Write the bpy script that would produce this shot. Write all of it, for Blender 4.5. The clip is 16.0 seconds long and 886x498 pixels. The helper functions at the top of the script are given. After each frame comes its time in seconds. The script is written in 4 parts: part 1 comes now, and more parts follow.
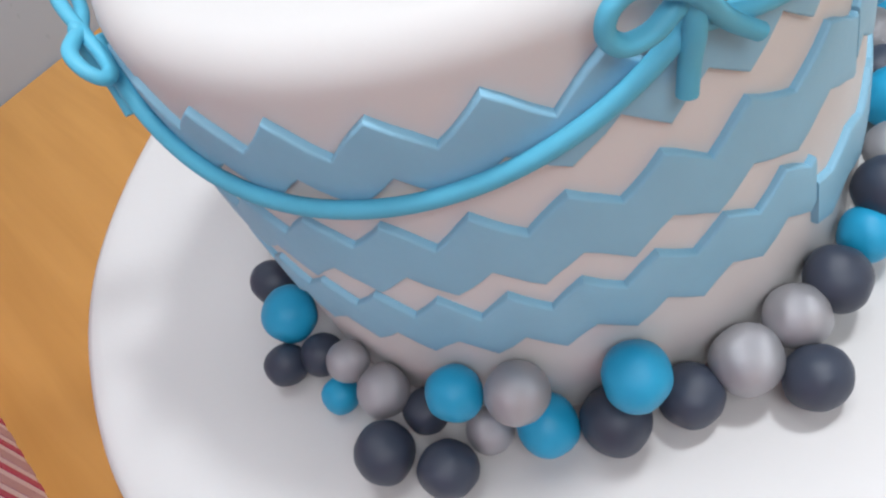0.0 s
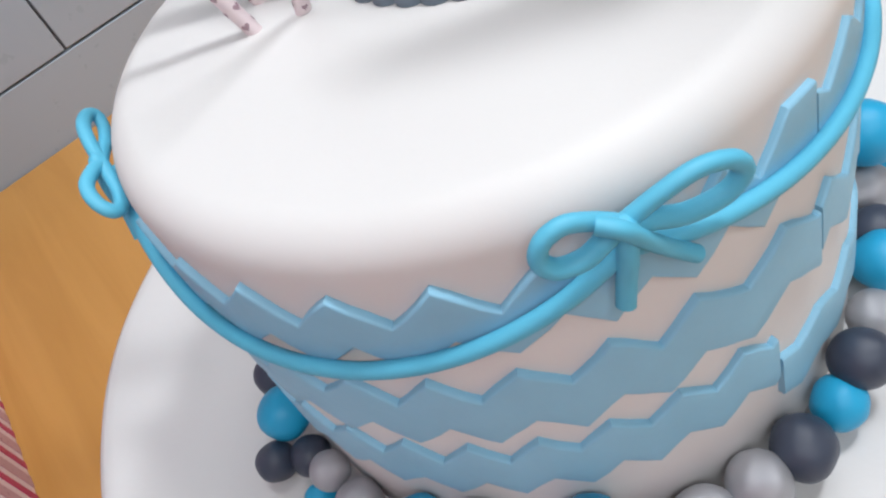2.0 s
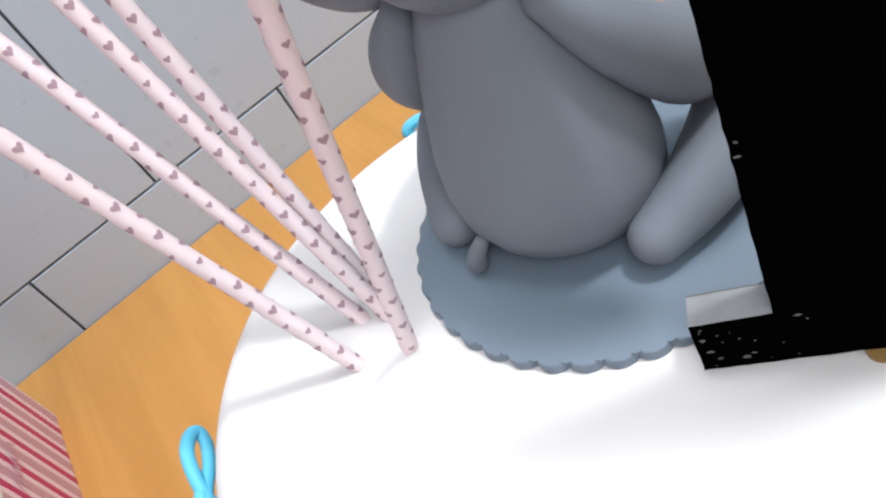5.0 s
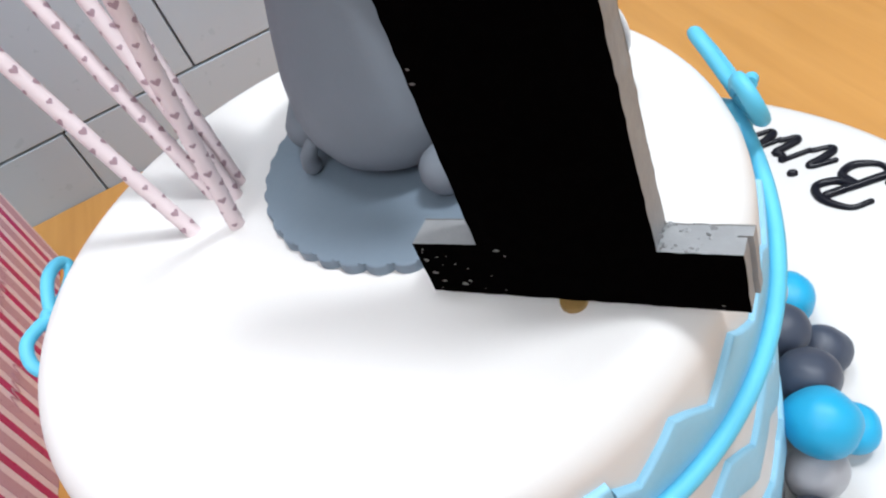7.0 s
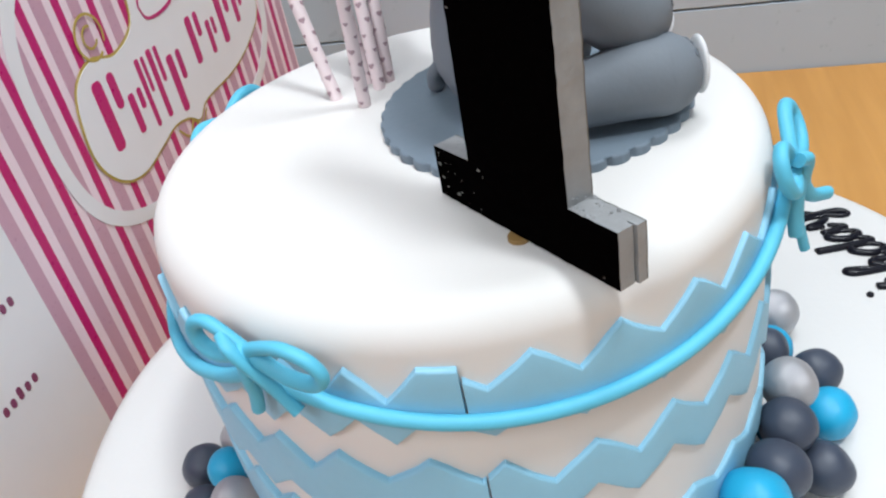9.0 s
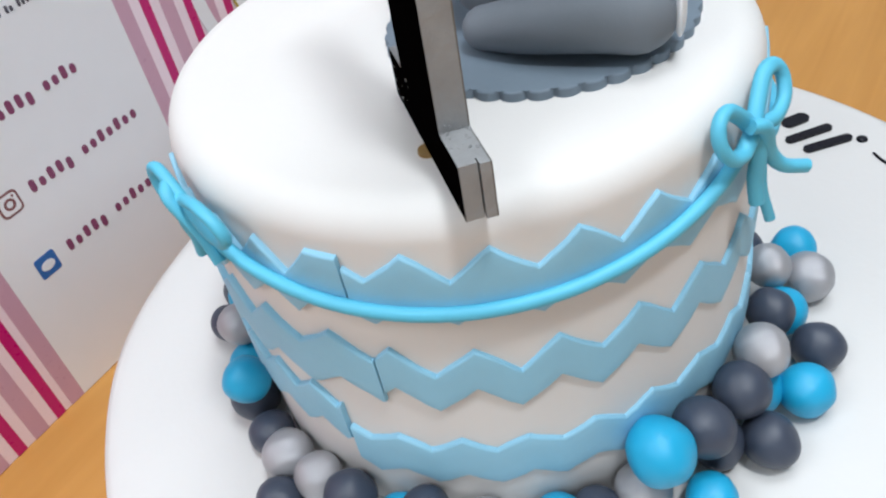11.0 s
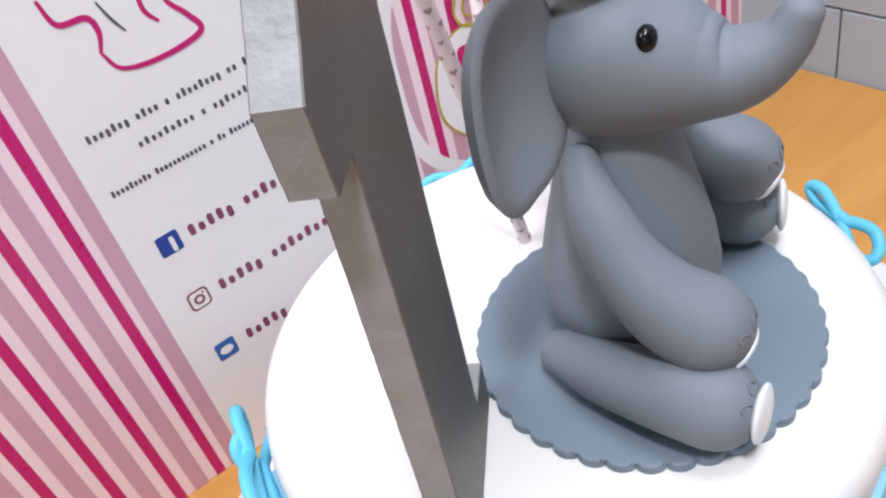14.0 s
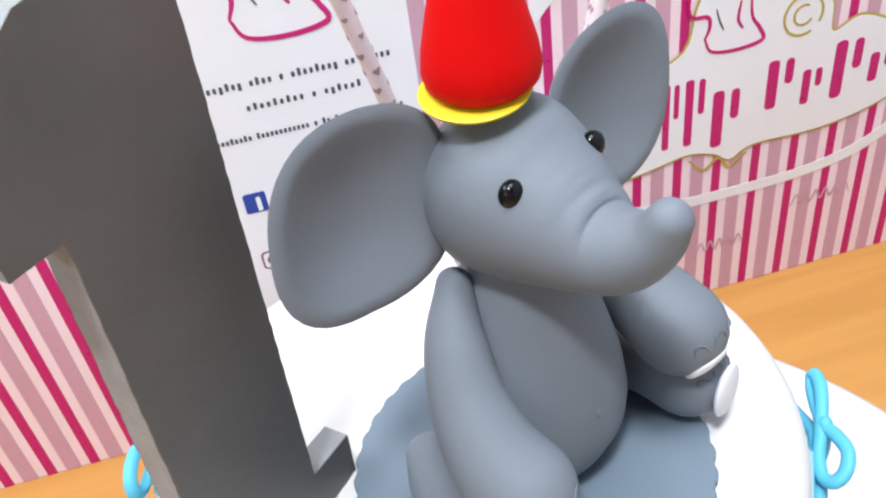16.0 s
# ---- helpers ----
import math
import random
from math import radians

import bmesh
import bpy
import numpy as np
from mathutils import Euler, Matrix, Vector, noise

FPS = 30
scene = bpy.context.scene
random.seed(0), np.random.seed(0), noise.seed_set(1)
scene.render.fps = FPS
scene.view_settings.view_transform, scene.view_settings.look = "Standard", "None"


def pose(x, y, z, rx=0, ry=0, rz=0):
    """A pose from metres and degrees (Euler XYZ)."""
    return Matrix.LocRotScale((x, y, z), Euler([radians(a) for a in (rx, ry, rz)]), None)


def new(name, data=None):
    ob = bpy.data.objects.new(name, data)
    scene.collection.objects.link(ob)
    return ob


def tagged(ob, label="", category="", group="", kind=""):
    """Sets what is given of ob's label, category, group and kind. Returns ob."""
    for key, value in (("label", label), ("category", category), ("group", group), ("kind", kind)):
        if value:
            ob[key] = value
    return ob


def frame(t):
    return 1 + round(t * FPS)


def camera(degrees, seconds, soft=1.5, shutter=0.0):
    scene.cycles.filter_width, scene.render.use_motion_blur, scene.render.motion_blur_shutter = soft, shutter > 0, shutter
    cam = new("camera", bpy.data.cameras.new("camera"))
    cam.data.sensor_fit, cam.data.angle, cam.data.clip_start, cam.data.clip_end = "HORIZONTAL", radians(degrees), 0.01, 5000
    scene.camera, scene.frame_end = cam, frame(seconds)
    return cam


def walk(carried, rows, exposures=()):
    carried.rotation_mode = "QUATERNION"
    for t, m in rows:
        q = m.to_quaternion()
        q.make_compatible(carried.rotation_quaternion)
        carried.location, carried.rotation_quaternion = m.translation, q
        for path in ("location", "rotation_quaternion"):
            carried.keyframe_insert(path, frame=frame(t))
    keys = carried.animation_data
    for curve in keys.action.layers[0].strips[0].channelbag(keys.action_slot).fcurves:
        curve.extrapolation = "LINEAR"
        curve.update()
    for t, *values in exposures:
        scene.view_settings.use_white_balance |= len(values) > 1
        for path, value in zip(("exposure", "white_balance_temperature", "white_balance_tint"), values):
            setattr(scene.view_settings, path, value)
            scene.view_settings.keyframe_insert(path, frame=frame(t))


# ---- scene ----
# ---------------------------------------------------------------- camera
cam = camera(55.94, 16.0, soft=2.2)
ROWS = [
    (0, 0.0903, -0.1995, 0.2257, 38.35, 18.95, 15.87),
    (0.5, 0.0936, -0.1950, 0.2284, 37.70, 19.10, 16.15),
    (1, 0.0980, -0.1934, 0.2275, 39.02, 18.56, 17.42),
    (1.5, 0.1121, -0.1924, 0.2301, 42.17, 17.68, 22.58),
    (2, 0.1124, -0.1750, 0.2462, 42.40, 18.86, 22.17),
    (2.5, 0.1006, -0.1629, 0.2481, 44.59, 17.34, 22.21),
    (3, 0.0969, -0.1484, 0.2588, 43.44, 18.72, 21.92),
    (3.5, 0.0950, -0.1339, 0.2737, 41.93, 19.96, 22.37),
    (4, 0.0881, -0.1134, 0.2927, 40.80, 21.48, 22.61),
    (4.2, 0.0869, -0.1101, 0.2972, 41.87, 22.23, 23.07),
    (6.3, 0.1270, -0.0962, 0.2830, 45.06, 22.65, 28.81),
    (6.5, 0.1363, -0.0925, 0.2806, 44.31, 21.59, 31.17),
    (7, 0.1602, -0.0889, 0.2752, 45.86, 18.62, 38.83),
    (7.5, 0.1814, -0.0939, 0.2692, 49.16, 16.92, 44.79),
    (8, 0.1910, -0.1013, 0.2690, 51.32, 14.54, 47.73),
    (8.5, 0.2155, -0.0971, 0.2693, 55.26, 11.42, 59.63),
    (9, 0.2397, -0.0642, 0.2636, 55.05, 9.48, 70.61),
    (9.5, 0.2659, -0.0337, 0.2678, 54.13, 10.19, 77.36),
    (9.7, 0.2723, -0.0242, 0.2656, 53.27, 10.22, 79.31),
    (11.8, 0.2517, 0.0369, 0.2754, 48.86, 7.85, 95.82),
    (12, 0.2503, 0.0413, 0.2833, 50.33, 8.30, 97.67),
    (12.5, 0.2335, 0.0462, 0.2868, 50.69, 9.48, 100.34),
    (13, 0.2170, 0.0536, 0.3019, 49.98, 10.37, 103.74),
    (13.5, 0.1957, 0.0667, 0.3163, 50.37, 11.55, 107.68),
    (14, 0.1800, 0.0754, 0.3290, 50.84, 12.34, 111.51),
    (14.5, 0.1623, 0.0996, 0.3338, 50.86, 11.37, 117.37),
    (15, 0.1587, 0.1070, 0.3343, 51.70, 10.06, 121.19),
    (15.5, 0.1355, 0.1232, 0.3383, 51.90, 8.66, 130.40),
    (16, 0.1163, 0.1376, 0.3369, 53.19, 7.03, 134.90),
]
walk(cam, [(t, pose(x, y, z, rx, ry, rz)) for t, x, y, z, rx, ry, rz in ROWS], [(0.0, -0.08, 6500, 11), (1.5, -0.16, 6500, 11), (3.0, -0.08, 6620, 10), (3.5, -0.06, 6620, 11), (4.0, 0.36, 6550, 11), (6.5, 0.36, 6460, 10), (7.5, 0.05, 6440, 10), (9.0, 0.10, 6430, 8), (9.5, 0.09, 6420, 8), (12.0, -0.03, 6400, 9), (13.5, 0.16, 6460, 13), (14.5, 0.42, 6460, 14), (16.0, 0.56, 6380, 11)])

# Plan, in metres: cake axis at the origin, board top at z = 0.
CAKE_R, CAKE_H = 0.100, 0.1426
BOARD_R, BOARD_T = 0.2082, 0.012
TABLE_Z = -0.0703
FLOOR_Z, CEIL_Z = TABLE_Z - 0.90, TABLE_Z + 1.62
ROOM = pose(0, 0, 0, 0, 0, 59.9)          # room axes: x along the tiled wall, y towards it
WALL_Y, BOARD_X = 0.484, -0.2356

# ---------------------------------------------------------------- light
world = bpy.data.worlds.new("world")
world.use_nodes = True
scene.world = world
world.node_tree.nodes["Background"].inputs[0].default_value = (0.9, 0.95, 1.0, 1)
world.node_tree.nodes["Background"].inputs[1].default_value = 0.05


# Unseen area lamp at ceiling height, used for the key and the fills.
def unseen_ceiling_lamp(x, y, power, size):
    lamp = bpy.data.lights.new("unseen_lamp", "AREA")
    lamp.shape, lamp.size, lamp.energy, lamp.color = "SQUARE", size, power, (0.93, 0.975, 1.02)
    ob = new("unseen_lamp", lamp)
    ob.matrix_world = ROOM @ pose(x, y, CEIL_Z - 0.03)
    return ob


# Small first key follows the cast shadows; the three larger fills are added.
LAMPS = [(0.528, -0.272, 15.0, 0.17), (-0.45, -1.25, 21.0, 0.90), (0.15, 0.14, 9.3, 0.50), (1.75, -2.00, 10.5, 0.90)]
for lx, ly, lp, ls in LAMPS:
    unseen_ceiling_lamp(lx, ly, lp, ls)


# ---------------------------------------------------------------- materials
def material(name, colour, rough=0.5, metal=0.0, vary=0.06, scale=60.0, bump=0.1, fine=400.0, spec=0.5, coat=0.0, sheen=0.0):
    """Base colour with broad stains, fine grain and a little relief, in metres."""
    m = bpy.data.materials.new(name)
    m.use_nodes = True
    nt = m.node_tree
    b = nt.nodes["Principled BSDF"]
    tc = nt.nodes.new("ShaderNodeTexCoord")
    n1 = nt.nodes.new("ShaderNodeTexNoise")
    n1.inputs["Scale"].default_value, n1.inputs["Detail"].default_value = scale, 4
    n2 = nt.nodes.new("ShaderNodeTexNoise")
    n2.inputs["Scale"].default_value, n2.inputs["Detail"].default_value = fine, 3
    for n in (n1, n2):
        nt.links.new(tc.outputs["Object"], n.inputs["Vector"])
    mix = nt.nodes.new("ShaderNodeMix")
    mix.data_type = "RGBA"
    mix.inputs["A"].default_value = (*[min(1, c * (1 - vary)) for c in colour], 1)
    mix.inputs["B"].default_value = (*[min(1, c * (1 + vary)) for c in colour], 1)
    nt.links.new(n1.outputs["Fac"], mix.inputs["Factor"])
    nt.links.new(mix.outputs["Result"], b.inputs["Base Color"])
    ramp = nt.nodes.new("ShaderNodeMapRange")
    ramp.inputs["To Min"].default_value, ramp.inputs["To Max"].default_value = max(0.02, rough - 0.08), min(1, rough + 0.08)
    nt.links.new(n2.outputs["Fac"], ramp.inputs["Value"])
    nt.links.new(ramp.outputs["Result"], b.inputs["Roughness"])
    b.inputs["Metallic"].default_value = metal
    b.inputs["Specular IOR Level"].default_value = spec
    b.inputs["Coat Weight"].default_value = coat
    b.inputs["Coat Roughness"].default_value = 0.25
    b.inputs["Sheen Weight"].default_value = sheen
    if bump:
        bp = nt.nodes.new("ShaderNodeBump")
        bp.inputs["Strength"].default_value, bp.inputs["Distance"].default_value = bump, 0.0004
        add = nt.nodes.new("ShaderNodeMath")
        nt.links.new(n1.outputs["Fac"], add.inputs[0])
        nt.links.new(n2.outputs["Fac"], add.inputs[1])
        nt.links.new(add.outputs[0], bp.inputs["Height"])
        nt.links.new(bp.outputs["Normal"], b.inputs["Normal"])
    return m


WHITE = material("white_fondant", (0.68, 0.665, 0.652), 0.52, vary=0.02, scale=25, bump=0.10, fine=300, spec=0.35)
BOARDW = material("white_board_icing", (0.65, 0.64, 0.632), 0.5, vary=0.03, scale=18, bump=0.2, fine=250)
PALE = material("pale_blue_fondant", (0.245, 0.505, 0.67), 0.5, vary=0.06, scale=60, bump=0.15, fine=500)
SKY = material("sky_blue_fondant", (0.095, 0.46, 0.645), 0.55, vary=0.05, scale=90, bump=0.1, fine=500)
BLUE = material("bright_blue_fondant", (0.012, 0.35, 0.60), 0.42, vary=0.05, scale=90, bump=0.15, fine=500)
DARK = material("dark_grey_fondant", (0.043, 0.054, 0.083), 0.42, vary=0.10, scale=90, bump=0.15, fine=500)
SILVER = material("pearl_silver_fondant", (0.45, 0.45, 0.475), 0.33, metal=0.5, vary=0.10, scale=120, bump=0.35, fine=900)
DISC = material("blue_grey_fondant", (0.150, 0.195, 0.243), 0.55, vary=0.05, scale=60, bump=0.15, fine=500)
GREY = material("elephant_grey_fondant", (0.168, 0.191, 0.221), 0.6, vary=0.07, scale=80, bump=0.2, fine=600, spec=0.25)
EYE = material("black_glossy_icing", (0.003, 0.003, 0.004), 0.22, vary=0.1, bump=0.0, spec=0.3)
PAD = material("white_pad_fondant", (0.72, 0.73, 0.75), 0.5, vary=0.02, bump=0.08)
RED = material("red_fondant", (0.62, 0.002, 0.002), 0.6, vary=0.05, scale=120, bump=0.1, fine=600, spec=0.12)
YELLOW = material("yellow_fondant", (0.72, 0.57, 0.010), 0.5, vary=0.04, bump=0.1)
BLACKPAINT = material("black_paint", (0.0012, 0.001, 0.001), 0.95, vary=0.5, scale=300, bump=0.15, fine=900, spec=0.0)
SILVERPAINT = material("silver_paint", (0.265, 0.272, 0.280), 0.55, metal=0.15, vary=0.22, scale=140, bump=0.6, fine=700)
GREYPAINT = material("grey_metallic_paint", (0.122, 0.119, 0.112), 0.5, metal=0.25, vary=0.22, scale=35, bump=0.2, fine=700)
GEL = material("black_piping_gel", (0.004, 0.004, 0.009), 0.3, vary=0.2, bump=0.1, spec=0.25)
STRAW = material("pale_pink_paper", (0.75, 0.635, 0.65), 0.6, vary=0.04, bump=0.1)
HEART = material("dusty_rose_print", (0.36, 0.24, 0.275), 0.6, vary=0.10, bump=0.0)
DOWEL = material("bamboo", (0.28, 0.17, 0.055), 0.5, vary=0.3, scale=300, bump=0.2)
PINKLIGHT = material("light_pink_print", (0.84, 0.68, 0.74), 0.3, vary=0.02, bump=0.03)
PINKDUST = material("dusty_pink_print", (0.55, 0.32, 0.41), 0.3, vary=0.03, bump=0.03)
MAGENTA = material("magenta_print", (0.50, 0.005, 0.145), 0.3, vary=0.03, bump=0.03)
PAPER = material("white_print", (0.78, 0.77, 0.79), 0.4, vary=0.02, bump=0.03)
GOLD = material("gold_print", (0.45, 0.33, 0.07), 0.45, vary=0.05, bump=0.03)
PLUM = material("plum_print", (0.22, 0.05, 0.12), 0.45, vary=0.05, bump=0.0)
INK = material("grey_ink", (0.085, 0.075, 0.095), 0.45, vary=0.05, bump=0.0)
NAVY = material("navy_print", (0.015, 0.05, 0.30), 0.4, vary=0.05, bump=0.0)
BLUEPRINT = material("mid_blue_print", (0.03, 0.13, 0.38), 0.4, vary=0.05, bump=0.0)
BROWNINK = material("brown_print", (0.20, 0.07, 0.07), 0.4, vary=0.05, bump=0.0)
TILE = material("grey_white_tile", (0.39, 0.448, 0.51), 0.3, vary=0.03, scale=8, bump=0.05, fine=80)
GROUT = material("dark_grout", (0.16, 0.16, 0.17), 0.9, vary=0.15, scale=60, bump=0.5)
# Plaster and floor are unseen; their tone sets how much light bounces back.
PLASTER = material("grey_white_plaster", (0.60, 0.60, 0.595), 0.8, vary=0.03, scale=4, bump=0.2, fine=120)
FLOORM = material("grey_floor_tile", (0.22, 0.22, 0.215), 0.4, vary=0.06, scale=5, bump=0.1)
PLASTIC = material("white_plastic", (0.70, 0.70, 0.69), 0.4, vary=0.02, bump=0.05)


def wood_material():
    m = bpy.data.materials.new("orange_beech_laminate")
    m.use_nodes = True
    nt = m.node_tree
    b = nt.nodes["Principled BSDF"]
    tc = nt.nodes.new("ShaderNodeTexCoord")
    mp = nt.nodes.new("ShaderNodeMapping")
    mp.inputs["Scale"].default_value = (60.0, 5.0, 60.0)
    n1 = nt.nodes.new("ShaderNodeTexNoise")
    n1.inputs["Scale"].default_value, n1.inputs["Detail"].default_value, n1.inputs["Distortion"].default_value = 1.0, 5, 0.6
    n2 = nt.nodes.new("ShaderNodeTexNoise")
    n2.inputs["Scale"].default_value, n2.inputs["Detail"].default_value = 6.0, 3
    nt.links.new(tc.outputs["Object"], mp.inputs["Vector"])
    nt.links.new(mp.outputs["Vector"], n1.inputs["Vector"])
    nt.links.new(tc.outputs["Object"], n2.inputs["Vector"])
    r = nt.nodes.new("ShaderNodeValToRGB")
    r.color_ramp.elements[0].position, r.color_ramp.elements[1].position = 0.3, 0.75
    r.color_ramp.elements[0].color = (0.50, 0.234, 0.052, 1)
    r.color_ramp.elements[1].color = (0.60, 0.297, 0.078, 1)
    nt.links.new(n1.outputs["Fac"], r.inputs["Fac"])
    mix = nt.nodes.new("ShaderNodeMix")
    mix.data_type, mix.blend_type = "RGBA", "MULTIPLY"
    mix.inputs["Factor"].default_value = 0.25
    nt.links.new(r.outputs["Color"], mix.inputs["A"])
    r2 = nt.nodes.new("ShaderNodeMapRange")
    r2.inputs["To Min"].default_value, r2.inputs["To Max"].default_value = 0.7, 1.2
    nt.links.new(n2.outputs["Fac"], r2.inputs["Value"])
    nt.links.new(r2.outputs["Result"], mix.inputs["B"])
    nt.links.new(mix.outputs["Result"], b.inputs["Base Color"])
    b.inputs["Roughness"].default_value = 0.42
    bp = nt.nodes.new("ShaderNodeBump")
    bp.inputs["Strength"].default_value, bp.inputs["Distance"].default_value = 0.1, 0.0003
    nt.links.new(n1.outputs["Fac"], bp.inputs["Height"])
    nt.links.new(bp.outputs["Normal"], b.inputs["Normal"])
    return m


WOOD = wood_material()


# ---------------------------------------------------------------- mesh helpers
def mesh_of(name, bm, mats, smooth=True, angle=40):
    bmesh.ops.recalc_face_normals(bm, faces=bm.faces[:])
    me = bpy.data.meshes.new(name)
    bm.to_mesh(me)
    bm.free()
    for m in mats if isinstance(mats, (list, tuple)) else [mats]:
        me.materials.append(m)
    if smooth:
        me.shade_smooth()
        me.set_sharp_from_angle(angle=radians(angle))
    return me


def part(name, bm, mats, parent=None, label="", m=None, smooth=True, angle=40):
    """One bmesh as one mesh object, under a thing or a part if parent is given."""
    ob = new(name, mesh_of(name, bm, mats, smooth, angle))
    if parent is not None:
        ob.parent = parent
    if m is not None:
        ob.matrix_local = m
    if label:
        tagged(ob, label)
    return ob


def thing(name, m, label, category, group="", kind=""):
    ob = new(name)
    ob.empty_display_size = 0.01
    ob.matrix_world = m
    return tagged(ob, label, category, group, kind)


def box(bm, x0, x1, y0, y1, z0, z1, bevel=0.0):
    got = bmesh.ops.create_cube(bm, size=1.0, matrix=Matrix.LocRotScale(((x0 + x1) / 2, (y0 + y1) / 2, (z0 + z1) / 2), None, (x1 - x0, y1 - y0, z1 - z0)))
    if bevel:
        es = list({e for v in got["verts"] for e in v.link_edges})
        bmesh.ops.bevel(bm, geom=es, offset=bevel, segments=2, affect="EDGES", profile=0.5)
    return bm


def lathe(bm, profile, steps=96, mat=0, close=True, wobble=None):
    """Turn (radius, z) pairs about z."""
    rings = []
    for r, z in profile:
        if r < 1e-6:
            rings.append([bm.verts.new((0, 0, z))])
            continue
        ring = []
        for i in range(steps):
            a = 2 * math.pi * i / steps
            k = wobble(a, z) if wobble else 0.0
            ring.append(bm.verts.new(((r + k) * math.cos(a), (r + k) * math.sin(a), z)))
        rings.append(ring)
    for a, b in zip(rings, rings[1:]):
        for i in range(steps):
            j = (i + 1) % steps
            if len(a) == 1 and len(b) == 1:
                break
            if len(a) == 1:
                f = bm.faces.new((a[0], b[i], b[j]))
            elif len(b) == 1:
                f = bm.faces.new((a[i], a[j], b[0]))
            else:
                f = bm.faces.new((a[i], a[j], b[j], b[i]))
            f.material_index = mat
    return bm


def smooth_path(points, n):
    """Catmull-Rom through the points, n samples a span. Rows may carry a radius as well."""
    p = [Vector(q[:3]) if len(q) < 4 else Vector(q[:4]) for q in points]
    p = [p[0] * 2 - p[1]] + p + [p[-1] * 2 - p[-2]]
    out = []
    for i in range(1, len(p) - 2):
        a, b, c, d = p[i - 1:i + 3]
        for k in range(n):
            t = k / n
            out.append(0.5 * (2 * b + (c - a) * t + (2 * a - 5 * b + 4 * c - d) * t * t + (3 * b - a - 3 * c + d) * t ** 3))
    out.append(p[-2])
    return out


def tube(bm, points, radius=None, n=8, sides=12, mat=0, round_ends=True, flat=1.0, closed=False):
    """A round tube along a smoothed path; rows (x, y, z[, r])."""
    path = smooth_path(points, n)
    ctr = [Vector(q[:3]) for q in path]
    rad = [q[3] if len(q) > 3 else radius for q in path]
    if round_ends and not closed:
        t0, t1 = (ctr[0] - ctr[1]).normalized(), (ctr[-1] - ctr[-2]).normalized()
        r0, r1 = rad[0], rad[-1]
        steps = 5
        pre, post, prer, postr = [], [], [], []
        for k in range(1, steps + 1):
            a = math.pi / 2 * k / steps
            pre.insert(0, ctr[0] + t0 * r0 * math.sin(a)); prer.insert(0, max(r0 * math.cos(a), r0 * 0.02))
            post.append(ctr[-1] + t1 * r1 * math.sin(a)); postr.append(max(r1 * math.cos(a), r1 * 0.02))
        ctr, rad = pre + ctr + post, prer + rad + postr
    tang = []
    for i in range(len(ctr)):
        a, b = ctr[max(0, i - 1)], ctr[min(len(ctr) - 1, i + 1)]
        tang.append((b - a).normalized())
    side = tang[0].orthogonal().normalized()
    rings = []
    for c, r, t in zip(ctr, rad, tang):
        side = (side - t * side.dot(t)).normalized()
        up = t.cross(side)
        rings.append([bm.verts.new(c + (side * math.cos(2 * math.pi * k / sides) + up * math.sin(2 * math.pi * k / sides) * flat) * r) for k in range(sides)])
    for a, b in zip(rings, rings[1:]):
        for k in range(sides):
            j = (k + 1) % sides
            bm.faces.new((a[k], a[j], b[j], b[k])).material_index = mat
    for ring, flip in ((rings[0], True), (rings[-1], False)):
        bm.faces.new(ring[::-1] if flip else ring).material_index = mat
    return bm


def ellipsoid(bm, centre, radii, turn=(0, 0, 0), mat=0, u=28, v=18):
    m = Matrix.Translation(centre) @ Euler([radians(a) for a in turn]).to_matrix().to_4x4() @ Matrix.Diagonal((*radii, 1))
    got = bmesh.ops.create_uvsphere(bm, u_segments=u, v_segments=v, radius=1.0, matrix=m)
    for f in {f for q in got["verts"] for f in q.link_faces}:
        f.material_index = mat
    return bm


def slab(bm, outline, z0, z1, mat=0, bevel=0.0):
    """A flat plate with that (x, y) outline."""
    low = [bm.verts.new((x, y, z0)) for x, y in outline]
    high = [bm.verts.new((x, y, z1)) for x, y in outline]
    n = len(outline)
    fs = [bm.faces.new(low[::-1]), bm.faces.new(high)]
    fs += [bm.faces.new((low[i], low[(i + 1) % n], high[(i + 1) % n], high[i])) for i in range(n)]
    for f in fs:
        f.material_index = mat
    if bevel:
        bmesh.ops.bevel(bm, geom=[e for e in bm.edges if abs(e.verts[0].co.z - e.verts[1].co.z) < 1e-7 and abs(e.verts[0].co.z - z1) < 1e-7], offset=bevel, segments=2, affect="EDGES", profile=0.5)
    return bm


def polar(angle, radius, z):
    a = radians(angle)
    return Vector((radius * math.cos(a), radius * math.sin(a), z))


# ---------------------------------------------------------------- room
def structure(name, bm, mat, label, m=ROOM, category="wall"):
    ob = new(name, mesh_of(name, bm, mat, smooth=False))
    ob.matrix_world = m
    return tagged(ob, label, category, kind="structure")


RX0, RX1, RY0 = -1.7, 2.3, -2.6
# All but the tiled wall is unseen, added to enclose and bounce light.
structure("floor", box(bmesh.new(), RX0 - 0.1, RX1 + 0.1, RY0 - 0.1, WALL_Y + 0.15, FLOOR_Z - 0.1, FLOOR_Z), FLOORM, "unseen plain grey tiled floor, added to close the room", category="floor")
structure("ceiling", box(bmesh.new(), RX0 - 0.1, RX1 + 0.1, RY0 - 0.1, WALL_Y + 0.15, CEIL_Z, CEIL_Z + 0.1), PLASTER, "unseen plain grey-white plaster ceiling, added to close the room", category="ceiling")
wall_tiled = structure("wall_north", box(bmesh.new(), RX0, RX1, WALL_Y + 0.006, WALL_Y + 0.12, FLOOR_Z, CEIL_Z), GROUT, "grey-white tiled wall with dark grout joints")
